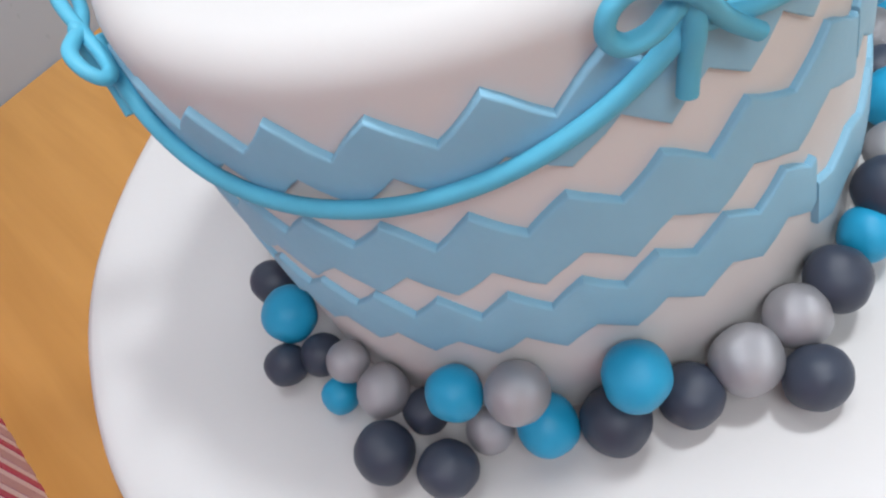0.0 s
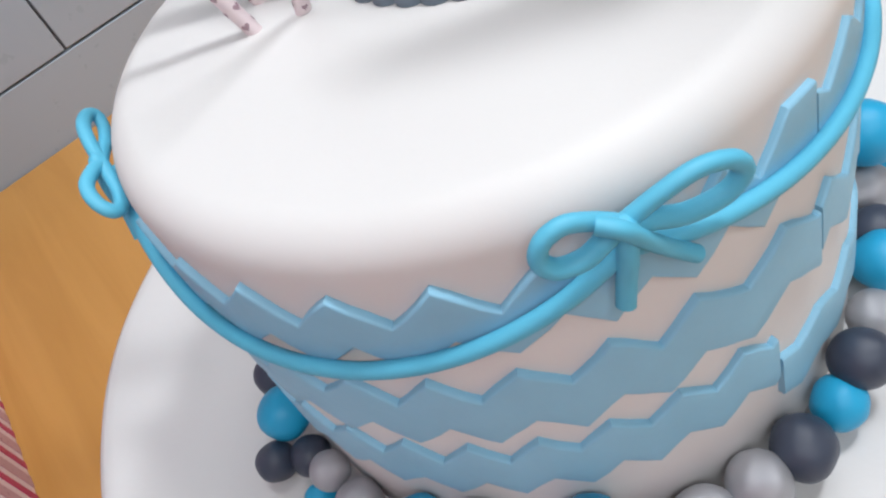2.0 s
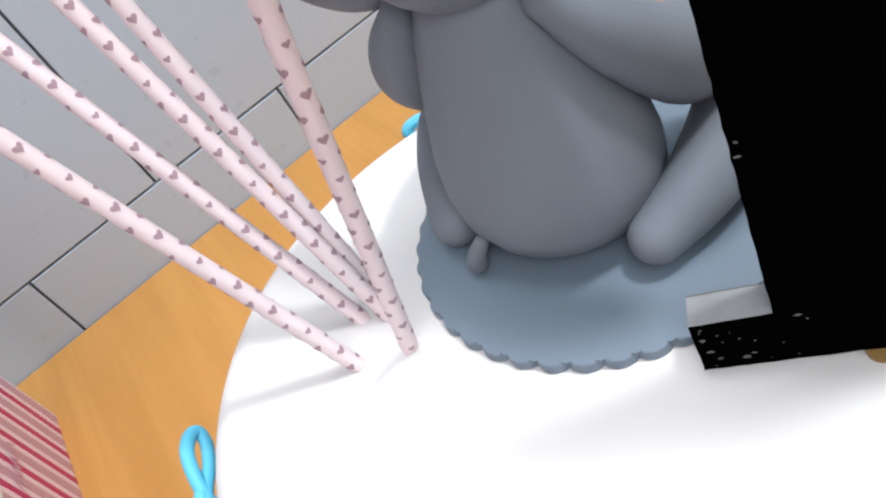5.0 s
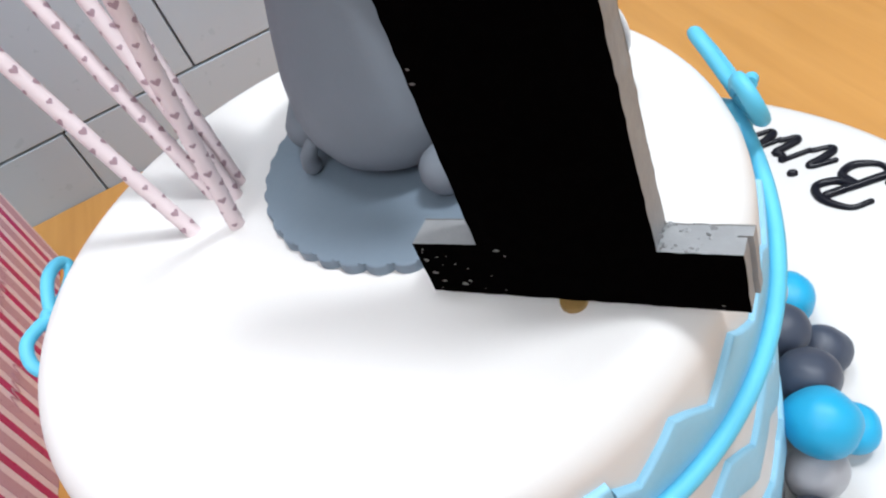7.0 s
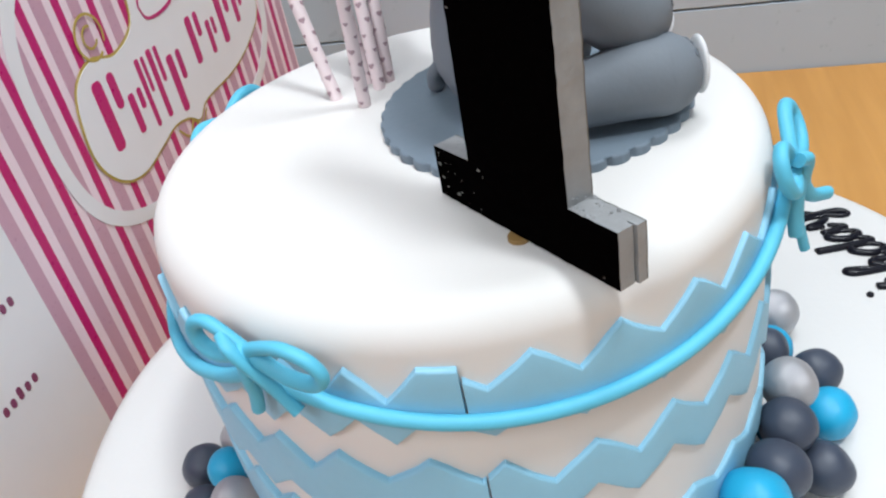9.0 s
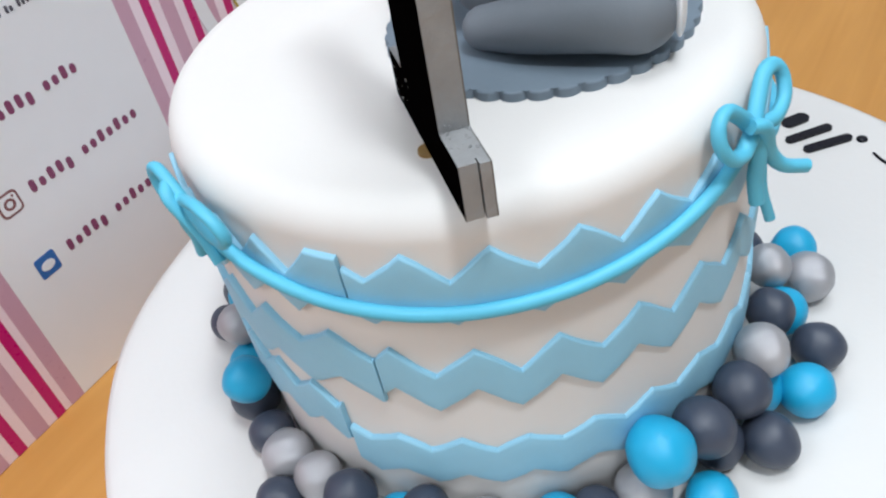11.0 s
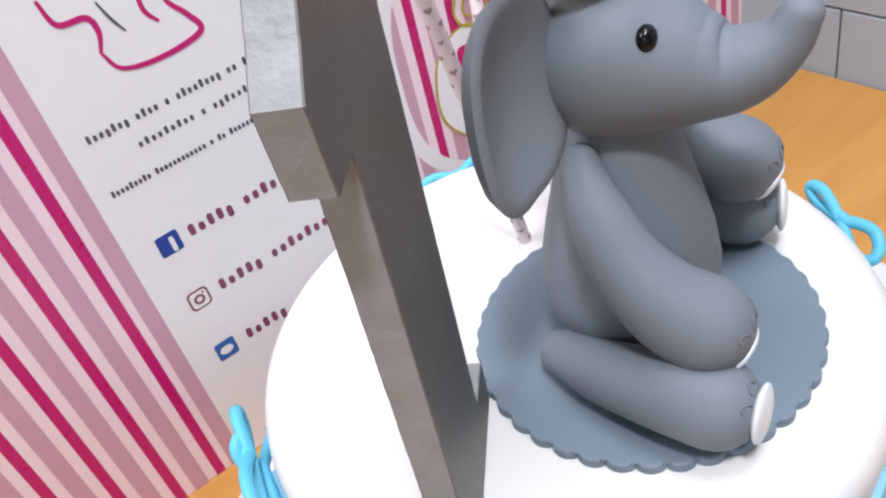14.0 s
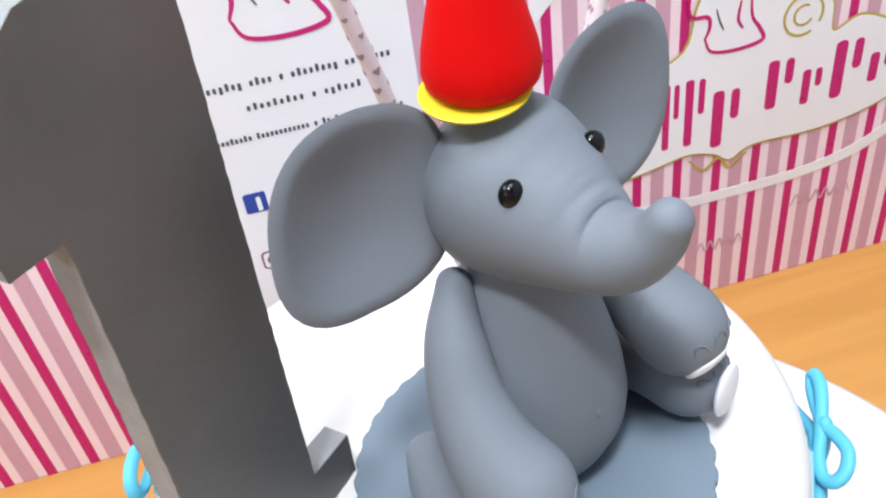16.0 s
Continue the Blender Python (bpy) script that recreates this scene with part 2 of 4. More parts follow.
structure("wall_south", box(bmesh.new(), RX0, RX1, RY0 - 0.1, RY0, FLOOR_Z, CEIL_Z), PLASTER, "unseen plain grey-white plaster wall, added to close the room")
structure("wall_west", box(bmesh.new(), RX0 - 0.1, RX0, RY0 - 0.1, WALL_Y + 0.12, FLOOR_Z, CEIL_Z), PLASTER, "unseen plain grey-white plaster wall, added to close the room")
structure("wall_east", box(bmesh.new(), RX1, RX1 + 0.1, RY0 - 0.1, WALL_Y + 0.12, FLOOR_Z, CEIL_Z), PLASTER, "unseen plain grey-white plaster wall, added to close the room")

# Frames added round the key and fill lamps; none of them is in view.
for lx, ly, lp, ls in LAMPS:
    lampth = thing("unseen_lamp_frame", ROOM @ pose(lx, ly, CEIL_Z), "square white frame added round an unseen ceiling lamp", "light", "ceiling panel lights")
    b = bmesh.new()
    h = ls / 2 + 0.02
    for x0, x1, y0, y1 in ((-h, h, -h, -h + 0.02), (-h, h, h - 0.02, h), (-h, -h + 0.02, -h + 0.02, h - 0.02), (h - 0.02, h, -h + 0.02, h - 0.02)):
        box(b, x0, x1, y0, y1, -0.03, 0)
    part("frame", b, PLASTIC, lampth, smooth=False)

# counter with an orange wooden top
counter = thing("counter", ROOM @ pose(0, 0, FLOOR_Z), "kitchen counter with an orange beech worktop", "counter")
part("worktop", box(bmesh.new(), RX0 + 0.01, 1.0, -0.62, WALL_Y - 0.001, 0.86, 0.90, 0.003), WOOD, counter, "orange beech-look worktop", smooth=False)
part("base_cabinet", box(bmesh.new(), RX0 + 0.01, 0.98, -0.56, WALL_Y - 0.003, 0.0, 0.86), PLASTIC, counter, "plain white cabinet front", smooth=False)

# ---------------------------------------------------------------- striped display board
SIGN_TOP = 0.29
# local axes of the board: x along the print, as it reads; y up; z out of its face
SIGN = ROOM @ Matrix.Translation((BOARD_X, 0, 0)) @ Matrix(((0, 0, 1, 0), (1, 0, 0, 0), (0, 1, 0, 0), (0, 0, 0, 1)))
S0, S1, SB = -0.44, 0.415, TABLE_Z
sign = thing("display_board", SIGN @ pose(0, SB, 0), "pink striped display board with white panel on the worktop", "display board")


def sign_part(name, bm, mat, label=""):
    for v in bm.verts:
        v.co.y -= SB
    return part(name, bm, mat, sign, label, smooth=False)


def plate(x0, x1, y0, y1, z0, z1):
    return box(bmesh.new(), x0, x1, y0, y1, z0, z1)


def rounded(w, h, r, cx=0.0, cy=0.0, n=5):
    pts = []
    for sx, sy, a0 in ((1, 1, 0), (-1, 1, 90), (-1, -1, 180), (1, -1, 270)):
        for i in range(n + 1):
            a = radians(a0 + 90 * i / n)
            pts.append((cx + sx * (w / 2 - r) + r * math.cos(a), cy + sy * (h / 2 - r) + r * math.sin(a)))
    return pts


def ring_plate(bm, cx, cy, r0, r1, z0, z1, steps=72, sx=1.0, a0=0.0, a1=360.0):
    full = abs(a1 - a0) >= 360
    n = steps if full else steps + 1
    rows = []
    for i in range(n):
        a = radians(a0 + (a1 - a0) * i / steps)
        rows.append([bm.verts.new((cx + sx * r * math.cos(a), cy + r * math.sin(a), z)) for r, z in ((r0, z0), (r1, z0), (r1, z1), (r0, z1))])
    for i in range(n if full else n - 1):
        p, q = rows[i], rows[(i + 1) % n]
        for j in range(4):
            bm.faces.new((p[j], q[j], q[(j + 1) % 4], p[(j + 1) % 4]))
    if not full:
        bm.faces.new(rows[0])
        bm.faces.new(rows[-1][::-1])
    return bm


def drawn_line(points, w, z0=0.0007, z1=0.0010, n=6):
    """A flat drawn line of that width along a smoothed path."""
    b = bmesh.new()
    path = [Vector((x, y, 0)) for x, y in points]
    path = smooth_path([(*p[:2], 0) for p in path], n)
    rows = []
    for i, p in enumerate(path):
        t = (path[min(i + 1, len(path) - 1)] - path[max(i - 1, 0)]).normalized()
        s = Vector((-t.y, t.x, 0)) * w / 2 * (0.45 + 0.55 * math.sin(math.pi * min(1, max(0, (i + 1) / (len(path) + 1)))))
        rows.append([b.verts.new((q.x, q.y, z)) for q, z in ((p - s, z0), (p + s, z0), (p + s, z1), (p - s, z1))])
    for p, q in zip(rows, rows[1:]):
        for j in range(4):
            b.faces.new((p[j], q[j], q[(j + 1) % 4], p[(j + 1) % 4]))
    b.faces.new(rows[0][::-1])
    b.faces.new(rows[-1])
    return b


sign_part("panel", box(bmesh.new(), S0, S1, SB, SIGN_TOP, -0.012, 0.0, 0.0006), PINKLIGHT, "light pink panel")
LBL0, LBL1 = -0.0840, 0.0400
stripes = [(LBL0 - 0.0045, 0.0090, PINKDUST), (LBL1 + 0.0046, 0.0092, PINKDUST)]
k = -0.1005
while k > S0 + 0.02:
    stripes += [(k, 0.0060, MAGENTA), (k - 0.0137, 0.0092, PINKDUST)]
    k -= 0.0272
k = 0.0588
while k < S1 - 0.004:
    stripes += [(k, 0.0058, MAGENTA)]
    if k + 0.0139 < S1 - 0.006:
        stripes += [(k + 0.0139, 0.0090, PINKDUST)]
    k += 0.0278
for x, w, mt in stripes:
    sign_part("stripe", plate(x - w / 2, x + w / 2, SB + 0.0005, SIGN_TOP - 0.0005, 0.0, 0.0004), mt)
sign_part("label_panel", plate(LBL0, LBL1, SB + 0.0005, SIGN_TOP - 0.0005, 0.0, 0.0006), PAPER, "white contact panel")


def word_bars(x0, x1, y, h, counts, mt, stem, tall=(0,), low=()):
    """A line of writing as plain upright bars, word by word, between x0 and x1."""
    pitch = (x1 - x0) / (sum(counts) + 0.9 * (len(counts) - 1))
    x, seen = x0, 0
    for n in counts:
        b = bmesh.new()
        for k in range(n):
            up = h * (1.38 if seen in tall else 1.0)
            dn = h * (0.36 if seen in low else 0.0)
            slab(b, rounded(stem, up + dn, stem * 0.45, x + pitch * (k + 0.5), y + (up - dn) / 2, 2), 0.0006, 0.0009)
            seen += 1
        tagged(sign_part("word", b, mt), kind="stuff")
        x += pitch * (n + 0.9)


word_bars(-0.0512, 0.0052, 0.0890, 0.0052, (5, 4), PLUM, 0.0034, (0, 2, 3, 7), (4,))
word_bars(-0.0500, 0.0254, 0.0490, 0.0052, (5, 7), PLUM, 0.0034, (0, 2, 3, 7, 9), (4,))
word_bars(-0.0490, 0.0150, 0.0088, 0.0052, (5, 5), PLUM, 0.0034, (0, 2, 3, 7), (4,))
word_bars(-0.0755, 0.0300, 0.1300, 0.0027, (9, 12, 1, 2, 9, 6), INK, 0.0016, (0, 4, 7, 9, 22, 24, 33))
word_bars(-0.0530, 0.0098, 0.1468, 0.0030, (9, 1, 6), INK, 0.0018, (1, 4, 6, 12, 15), (11,))
word_bars(-0.0735, 0.0278, 0.1600, 0.0032, (7, 4, 1, 8, 2, 5), INK, 0.0018, (0, 4, 8, 13, 16, 22), (3, 6, 19))


for cy, mt, inner in ((0.0920, NAVY, "bar"), (0.0520, BROWNINK, "ring"), (0.0116, BLUEPRINT, "blob")):
    if inner == "ring":
        sign_part("icon", slab(bmesh.new(), rounded(0.0126, 0.0126, 0.003, -0.0620, cy), 0.0006, 0.0009), mt)
        sign_part("icon_field", slab(bmesh.new(), rounded(0.0102, 0.0102, 0.0022, -0.0620, cy), 0.0009, 0.0011), PAPER)
        b = ring_plate(bmesh.new(), -0.0620, cy, 0.0018, 0.0032, 0.0011, 0.0013, 28)
        ring_plate(b, -0.0588, cy + 0.0034, 0.0001, 0.0007, 0.0011, 0.0013, 12)
        sign_part("icon_mark", b, BROWNINK)
    else:
        sign_part("icon", slab(bmesh.new(), rounded(0.0126, 0.0126, 0.0015, -0.0620, cy), 0.0006, 0.0009), mt)
        if inner == "bar":
            b = slab(bmesh.new(), rounded(0.0026, 0.0092, 0.0010, -0.0602, cy - 0.0010), 0.0009, 0.0011)
        else:
            b = slab(bmesh.new(), [(-0.0620 + 0.0042 * math.cos(a), cy + 0.0028 * math.sin(a) - 0.0002) for a in np.linspace(0, 2 * math.pi, 18, endpoint=False)], 0.0009, 0.0011)
        sign_part("icon_mark", b, PAPER)


# emblem over the writing of the white panel, and the large emblem: plain drawn shapes
def emblem(cx, cy, k, z0):
    for pts, w, mt in (([(-1.1, -0.45), (-0.82, -0.92), (0.1, -1.05), (1.0, -0.90), (0.85, -0.45), (0.55, 0.0), (0.45, 0.8)], 0.13, MAGENTA),
                       ([(-1.1, -0.45), (-0.95, -0.05), (-1.05, 0.30), (-1.6, 0.40), (-1.75, 0.95)], 0.13, MAGENTA),
                       ([(-0.45, -0.25), (-0.62, 0.1), (-0.75, 0.5)], 0.06, INK), ([(0.25, -0.35), (0.05, 0.0), (0.1, 0.6)], 0.10, MAGENTA)):
        sign_part("emblem_line", drawn_line([(cx + x * k, cy + y * k) for x, y in pts], w * k, z0, z0 + 0.0003), mt)


emblem(-0.0235, 0.2060, 0.0225, 0.0007)
# white frame round the large emblem: a rounded rectangle
CX, CY = 0.2360, 0.1050


def frame_line(a, b_, n=96, p=2 / 3):
    pts = []
    for i in range(n):
        t = 2 * math.pi * i / n
        c, q = math.cos(t), math.sin(t)
        pts.append((CX + a * math.copysign(abs(c) ** p, c), CY + b_ * math.copysign(abs(q) ** p, q)))
    return pts


b = bmesh.new()
rows = []
for (xi, yi), (xo, yo) in zip(frame_line(0.1385, 0.0880), frame_line(0.1475, 0.0958)):
    rows.append([b.verts.new(v) for v in ((xi, yi, 0.0004), (xo, yo, 0.0004), (xo, yo, 0.0007), (xi, yi, 0.0007))])
for i in range(len(rows)):
    p, q = rows[i], rows[(i + 1) % len(rows)]
    for j in range(4):
        b.faces.new((p[j], q[j], q[(j + 1) % 4], p[(j + 1) % 4]))
sign_part("emblem_ring", b, PAPER, "white frame round the emblem")

FIELD = [(0.120, 0.086), (0.122, 0.066), (0.136, 0.050), (0.156, 0.044), (0.180, 0.047), (0.203, 0.051), (0.222, 0.047), (0.234, 0.040), (0.250, 0.047), (0.298, 0.047), (0.338, 0.055), (0.364, 0.070), (0.362, 0.098),
         (0.334, 0.112), (0.314, 0.119), (0.296, 0.113), (0.292, 0.134), (0.272, 0.148), (0.252, 0.172), (0.222, 0.174), (0.206, 0.150), (0.198, 0.122), (0.172, 0.113), (0.148, 0.119), (0.128, 0.110)]


def field(grow):
    n = len(FIELD)
    loop = [(*FIELD[(i - 2) % n], 0) for i in range(n + 5)]
    path = smooth_path(loop, 5)[10:10 + 5 * n]
    out = []
    for i, q in enumerate(path):
        t = (path[(i + 1) % len(path)] - path[i - 1]).normalized()
        out.append((q.x + grow * t.y, q.y - grow * t.x))
    return out


sign_part("emblem_edge", slab(bmesh.new(), field(0.0016), 0.0007, 0.0010), GOLD, "gold outline")
sign_part("emblem_field", slab(bmesh.new(), field(0.0), 0.0010, 0.0013), PAPER, "white field")
# the shop's name as plain rounded magenta blocks, a stem and a shorter bar each
for x0, x1, y0, y1 in ((0.1385, 0.1625, 0.0660, 0.1085), (0.1660, 0.1820, 0.0640, 0.0890), (0.1850, 0.1960, 0.0590, 0.1030), (0.1995, 0.2130, 0.0580, 0.1030), (0.2180, 0.2370, 0.0520, 0.0910),
                       (0.2540, 0.2725, 0.0700, 0.1025), (0.2790, 0.2930, 0.0675, 0.0910), (0.2995, 0.3200, 0.0665, 0.1050), (0.3260, 0.3420, 0.0720, 0.0915)):
    w, h = x1 - x0, y1 - y0
    b = slab(bmesh.new(), rounded(w * 0.40, h, w * 0.14, x0 + w * 0.24, (y0 + y1) / 2), 0.0013, 0.0016)
    slab(b, rounded(w * 0.30, h * 0.52, w * 0.14, x1 - w * 0.16, y1 - h * 0.28), 0.0013, 0.0016)
    sign_part("name_block", b, MAGENTA)
emblem(0.2300, 0.1350, 0.0180, 0.0014)
for cx, cy in ((0.1560, 0.1300), (0.2740, 0.1280)):
    b = ring_plate(bmesh.new(), cx, cy, 0.0118, 0.0134, 0.0013, 0.0016, 36, a0=-30, a1=300)
    ring_plate(b, cx, cy, 0.0054, 0.0068, 0.0013, 0.0016, 28, a0=60, a1=330)
    sign_part("emblem_swirl", b, GOLD)
sign_part("emblem_scroll", drawn_line([(0.205, 0.046), (0.216, 0.036), (0.226, 0.043), (0.234, 0.034), (0.246, 0.042)], 0.0022, 0.0007, 0.0009), GOLD)
# thin white script under the frame
for x0, x1, y, n in ((0.2150, 0.2500, -0.030, 5), (0.2850, 0.3300, -0.010, 6)):
    pts = [(x0 + (x1 - x0) * i / (2 * n), y + (0.006 if i % 2 else -0.002)) for i in range(2 * n + 1)]
    sign_part("emblem_script", drawn_line(pts, 0.0014, 0.0005, 0.0008, 4), PINKDUST)

# ---------------------------------------------------------------- board, stand, cake
stand = new("cake_turntable", mesh_of("cake_turntable", lathe(bmesh.new(), [(0, 0), (0.085, 0), (0.09, 0.004), (0.07, 0.012), (0.07, 0.040), (0.105, 0.046), (0.106, -TABLE_Z - BOARD_T), (0, -TABLE_Z - BOARD_T)], 64), PLASTIC))
stand.location = (0, 0, TABLE_Z)
tagged(stand, "low white turntable hidden under the cake board", "turntable")


def board_wobble(a, z):
    return 0.0009 * math.sin(3 * a + 1) + 0.0005 * math.sin(11 * a)


prof = [(0, -BOARD_T), (BOARD_R - 0.003, -BOARD_T), (BOARD_R - 0.0006, -BOARD_T + 0.002), (BOARD_R, -0.006), (BOARD_R - 0.0012, -0.0022), (BOARD_R - 0.0045, -0.0004), (BOARD_R - 0.009, 0)]
prof += [(BOARD_R * k / 12, 0) for k in range(11, 0, -1)] + [(0, 0)]
board = new("cake_board", mesh_of("cake_board", lathe(bmesh.new(), prof, 192, wobble=board_wobble), BOARDW, angle=60))
board.location = (-0.0095, 0.0257, 0)
tagged(board, "round white icing-covered cake board on a turntable", "cake board")

cake = thing("cake", pose(0, 0, 0), "round white fondant cake with pale blue chevron bands and blue swags", "cake")
EDGE = 0.0112
prof = [(0, 0.0), (CAKE_R - 0.002, 0.0), (CAKE_R, 0.003), (CAKE_R, 0.03), (CAKE_R, 0.06), (CAKE_R, 0.09)]
for i in range(13):
    a = radians(90 * i / 12)
    prof.append((CAKE_R - EDGE + EDGE * math.cos(a), CAKE_H - EDGE + EDGE * math.sin(a)))
prof += [(0.07, CAKE_H), (0.05, CAKE_H), (0.025, CAKE_H), (0, CAKE_H)]
part("icing", lathe(bmesh.new(), prof, 160, wobble=lambda a, z: 0.0004 * math.sin(2 * a + 8 * z) if z > 0.002 else 0.0), WHITE, cake, "smooth white fondant", angle=70)


def zig(a, anchor, period, late=None):
    """1 on the peaks, 0 in the valleys; late: a peak past which the period changes, and where the zigzag ends flat."""
    if late and a > late[0]:
        anchor, period = late[:2]
        a = min(a, late[2])
    u = ((a - anchor) / period) % 1.0
    return abs(1 - 2 * u)


def chevron(name, a0, a1, anchor, period, low_anchor, top, bottom, thick=0.0020, late=None):
    b = bmesh.new()
    marks = {a0, a1}
    turn = late[0] if late else a1
    for anc, per, lo, hi in [(anchor, period, a0, turn), (low_anchor, period, a0, turn)] + ([(*late[:2], turn, a1)] if late else []):
        k = math.ceil((lo - anc) / (per / 2))
        while anc + k * per / 2 < hi:
            marks.add(anc + k * per / 2)
            k += 1
    marks = sorted(marks)
    cols = []
    for p, q in zip(marks, marks[1:]):
        steps = max(1, round((q - p) / 2.2))
        cols += [p + (q - p) * i / steps for i in range(steps)]
    cols.append(a1)
    r0, r1 = CAKE_R - 0.0004, CAKE_R + thick
    bev = 0.0010
    soft = [(bev * (1 - math.cos(k)), bev * (1 - math.sin(k))) for k in (0, math.pi / 6, math.pi / 3, math.pi / 2)]
    rows = []
    for a in cols:
        zt = top[0] + (top[1] - top[0]) * zig(a, anchor, period, late) + 0.0004 * math.sin(a * 0.7)
        zb = bottom[0] + (bottom[1] - bottom[0]) * zig(a, low_anchor, period, late) + 0.0003 * math.sin(a * 0.9 + 2)
        n = [(r0, zb)] + [(r1 - p, zb + q) for p, q in soft[::-1]] + [(r1, (zb * 2 + zt) / 3), (r1, (zb + zt * 2) / 3)] + [(r1 - p, zt - q) for p, q in soft] + [(r0, zt)]
        rows.append([b.verts.new(polar(a, r, z)) for r, z in n])
    m = len(rows[0])
    for p, q in zip(rows, rows[1:]):
        for j in range(m):
            b.faces.new((p[j], q[j], q[(j + 1) % m], p[(j + 1) % m]))
    b.faces.new(rows[0][::-1])
    b.faces.new(rows[-1])
    return part(name, b, PALE, cake, angle=35)


chevron("chevron_band", -200.0, -19.6, -70.75, 13.25, -70.75, (0.1181, 0.1283), (0.1026, 0.1110), late=(-57.5, 10.75, -25.25))
chevron("chevron_band", -19.2, 159.4, 4.1, 13.4, 4.1, (0.1198, 0.1298), (0.1035, 0.1100))
chevron("chevron_band", -199.0, -18.7, -65.7, 12.1, -66.0, (0.0868, 0.0958), (0.0674, 0.0755), late=(-41.4, 14.8, 0.0))
chevron("chevron_band", -18.3, 160.4, 13.0, 14.2, 12.4, (0.0815, 0.0925), (0.0655, 0.0755))
chevron("chevron_band", -201.0, -29.8, -67.3, 10.4, -67.4, (0.0573, 0.0650), (0.0392, 0.0460))
chevron("chevron_band", -29.2, 158.4, 5.5, 12.2, 5.5, (0.0445, 0.0500), (0.0265, 0.0315))

# swags of blue rope between the bows
BOWS = (-49.2, 50.0, 130.0, 219.5)
for i, (a0, low) in enumerate(zip(BOWS, (0.1100, 0.1080, 0.1080, 0.1043))):
    a1 = BOWS[(i + 1) % 4] + (360 if i == 3 else 0)
    pts = []
    for k in range(13):
        u = k / 12
        s = (2 * u - 1) ** 2
        pts.append(polar(a0 + (a1 - a0) * u, CAKE_R + 0.0036 + 0.0008 * s, low + (0.1262 - low) * (s * 0.8 + 0.2 * s * s)))
    part("swag_rope", tube(bmesh.new(), pts, 0.0022, n=5, sides=10), SKY, cake, "blue fondant rope")

# bows: two loops, a knot and two tails of rolled fondant
# loops: reach, rise, bulge, half height, lean over the rim, turn of the loop outwards; tails: along, down, out
BOW_SHAPES = {
    -49.2: dict(thick=0.0022, z=0.1340, l=(0.0165, 0.0010, 0.0020, 0.0062, 0.22, 10), r=(0.0240, -0.0015, 0.0025, 0.0068, 0.18, 15), tl=(-0.0035, -0.0215, 0.001), tr=(0.0125, -0.0165, 0.002), cross=-1),
    50.0: dict(thick=0.0024, z=0.1315, l=(0.0165, 0.0042, 0.0012, 0.0080, 0.35, 2), r=(0.0190, 0.0060, 0.0030, 0.0066, 0.35, -8), tl=(0.0010, -0.0250, 0.003), tr=(0.0150, -0.0185, 0.012), hang=(0.0050, -0.0330, 0.006), cross=-1),
    130.0: dict(thick=0.0021, z=0.1305, l=(0.0175, -0.0050, 0.0010, 0.0058, 0.05, 52), r=(0.0180, 0.0020, 0.0035, 0.0036, 0.20, 25), tl=(-0.0040, -0.0260, 0.002), tr=(0.0060, -0.0240, 0.001), cross=0),
    219.5: dict(thick=0.0021, z=0.1312, l=(0.0205, 0.0026, 0.0024, 0.0042, 0.12, 32), r=(0.0180, -0.0045, 0.0006, 0.0055, 0.08, 42), tl=(0.0050, -0.0230, 0.001), tr=(0.0120, -0.0200, 0.002), cross=0),
}
for ang, s in BOW_SHAPES.items():
    c = polar(ang, CAKE_R + 0.0056, s["z"])
    out, along, up = polar(ang, 1, 0), polar(ang + 90, 1, 0), Vector((0, 0, 1))
    m = Matrix((( *along, 0), (*out, 0), (*up, 0), (0, 0, 0, 1))).transposed()
    bow = thing("bow", Matrix.Translation(c) @ m, "sky blue rolled fondant bow on the cake's upper edge", "bow", "bows on the cake")

    def onto(x, y, z):
        """Follow the round side: x along it, y out from the bow's plane."""
        a = x / (CAKE_R + 0.005)
        return (x, y - (CAKE_R + 0.005) * (1 - math.cos(a)), z)

    for side, key in ((-1, "l"), (1, "r")):
        w, tilt, outw, hgt, over, turn = s[key]
        st, ct = math.sin(radians(turn)), math.cos(radians(turn))
        pts = []
        for u, v in ((0.0, 0.0), (0.30, 0.62), (0.62, 1.0), (0.90, 0.72), (1.0, 0.05), (0.84, -0.55), (0.52, -0.62), (0.25, -0.30), (0.02, -0.02)):
            zz = v * hgt * ct + u * tilt
            pts.append(onto(side * u * w, u * outw - over * zz + max(-0.6, v) * hgt * st, zz))
        part("loop", tube(bmesh.new(), pts, s["thick"], n=6, sides=12, flat=0.86), SKY, bow)
    part("knot", ellipsoid(bmesh.new(), (0, 0.0010, 0.0003), (0.0030, 0.0023, 0.0026), (0, 20, 0), u=18, v=12), SKY, bow)
    for key in [k for k in ("tl", "tr", "hang") if k in s]:
        x, z, o = s[key]
        start = [onto(0, 0.0010, 0.001)]
        if key == "tr" and s["cross"]:
            start = [onto(-0.0052, 0.0014, 0.0042), onto(-0.0012, 0.0034, 0.0022)]
        part("tail", tube(bmesh.new(), start + [onto(x * 0.28, 0.0016 + o * 0.12, z * (0.45 if o > 0.01 else 0.33)), onto(x * 0.58, o * 0.5, z * (0.84 if o > 0.01 else 0.66)), onto(x, o - 0.0005, z)], s["thick"] * (0.7 if key == "hang" else 1.0), n=6, sides=12, round_ends=False, flat=0.86), SKY, bow)

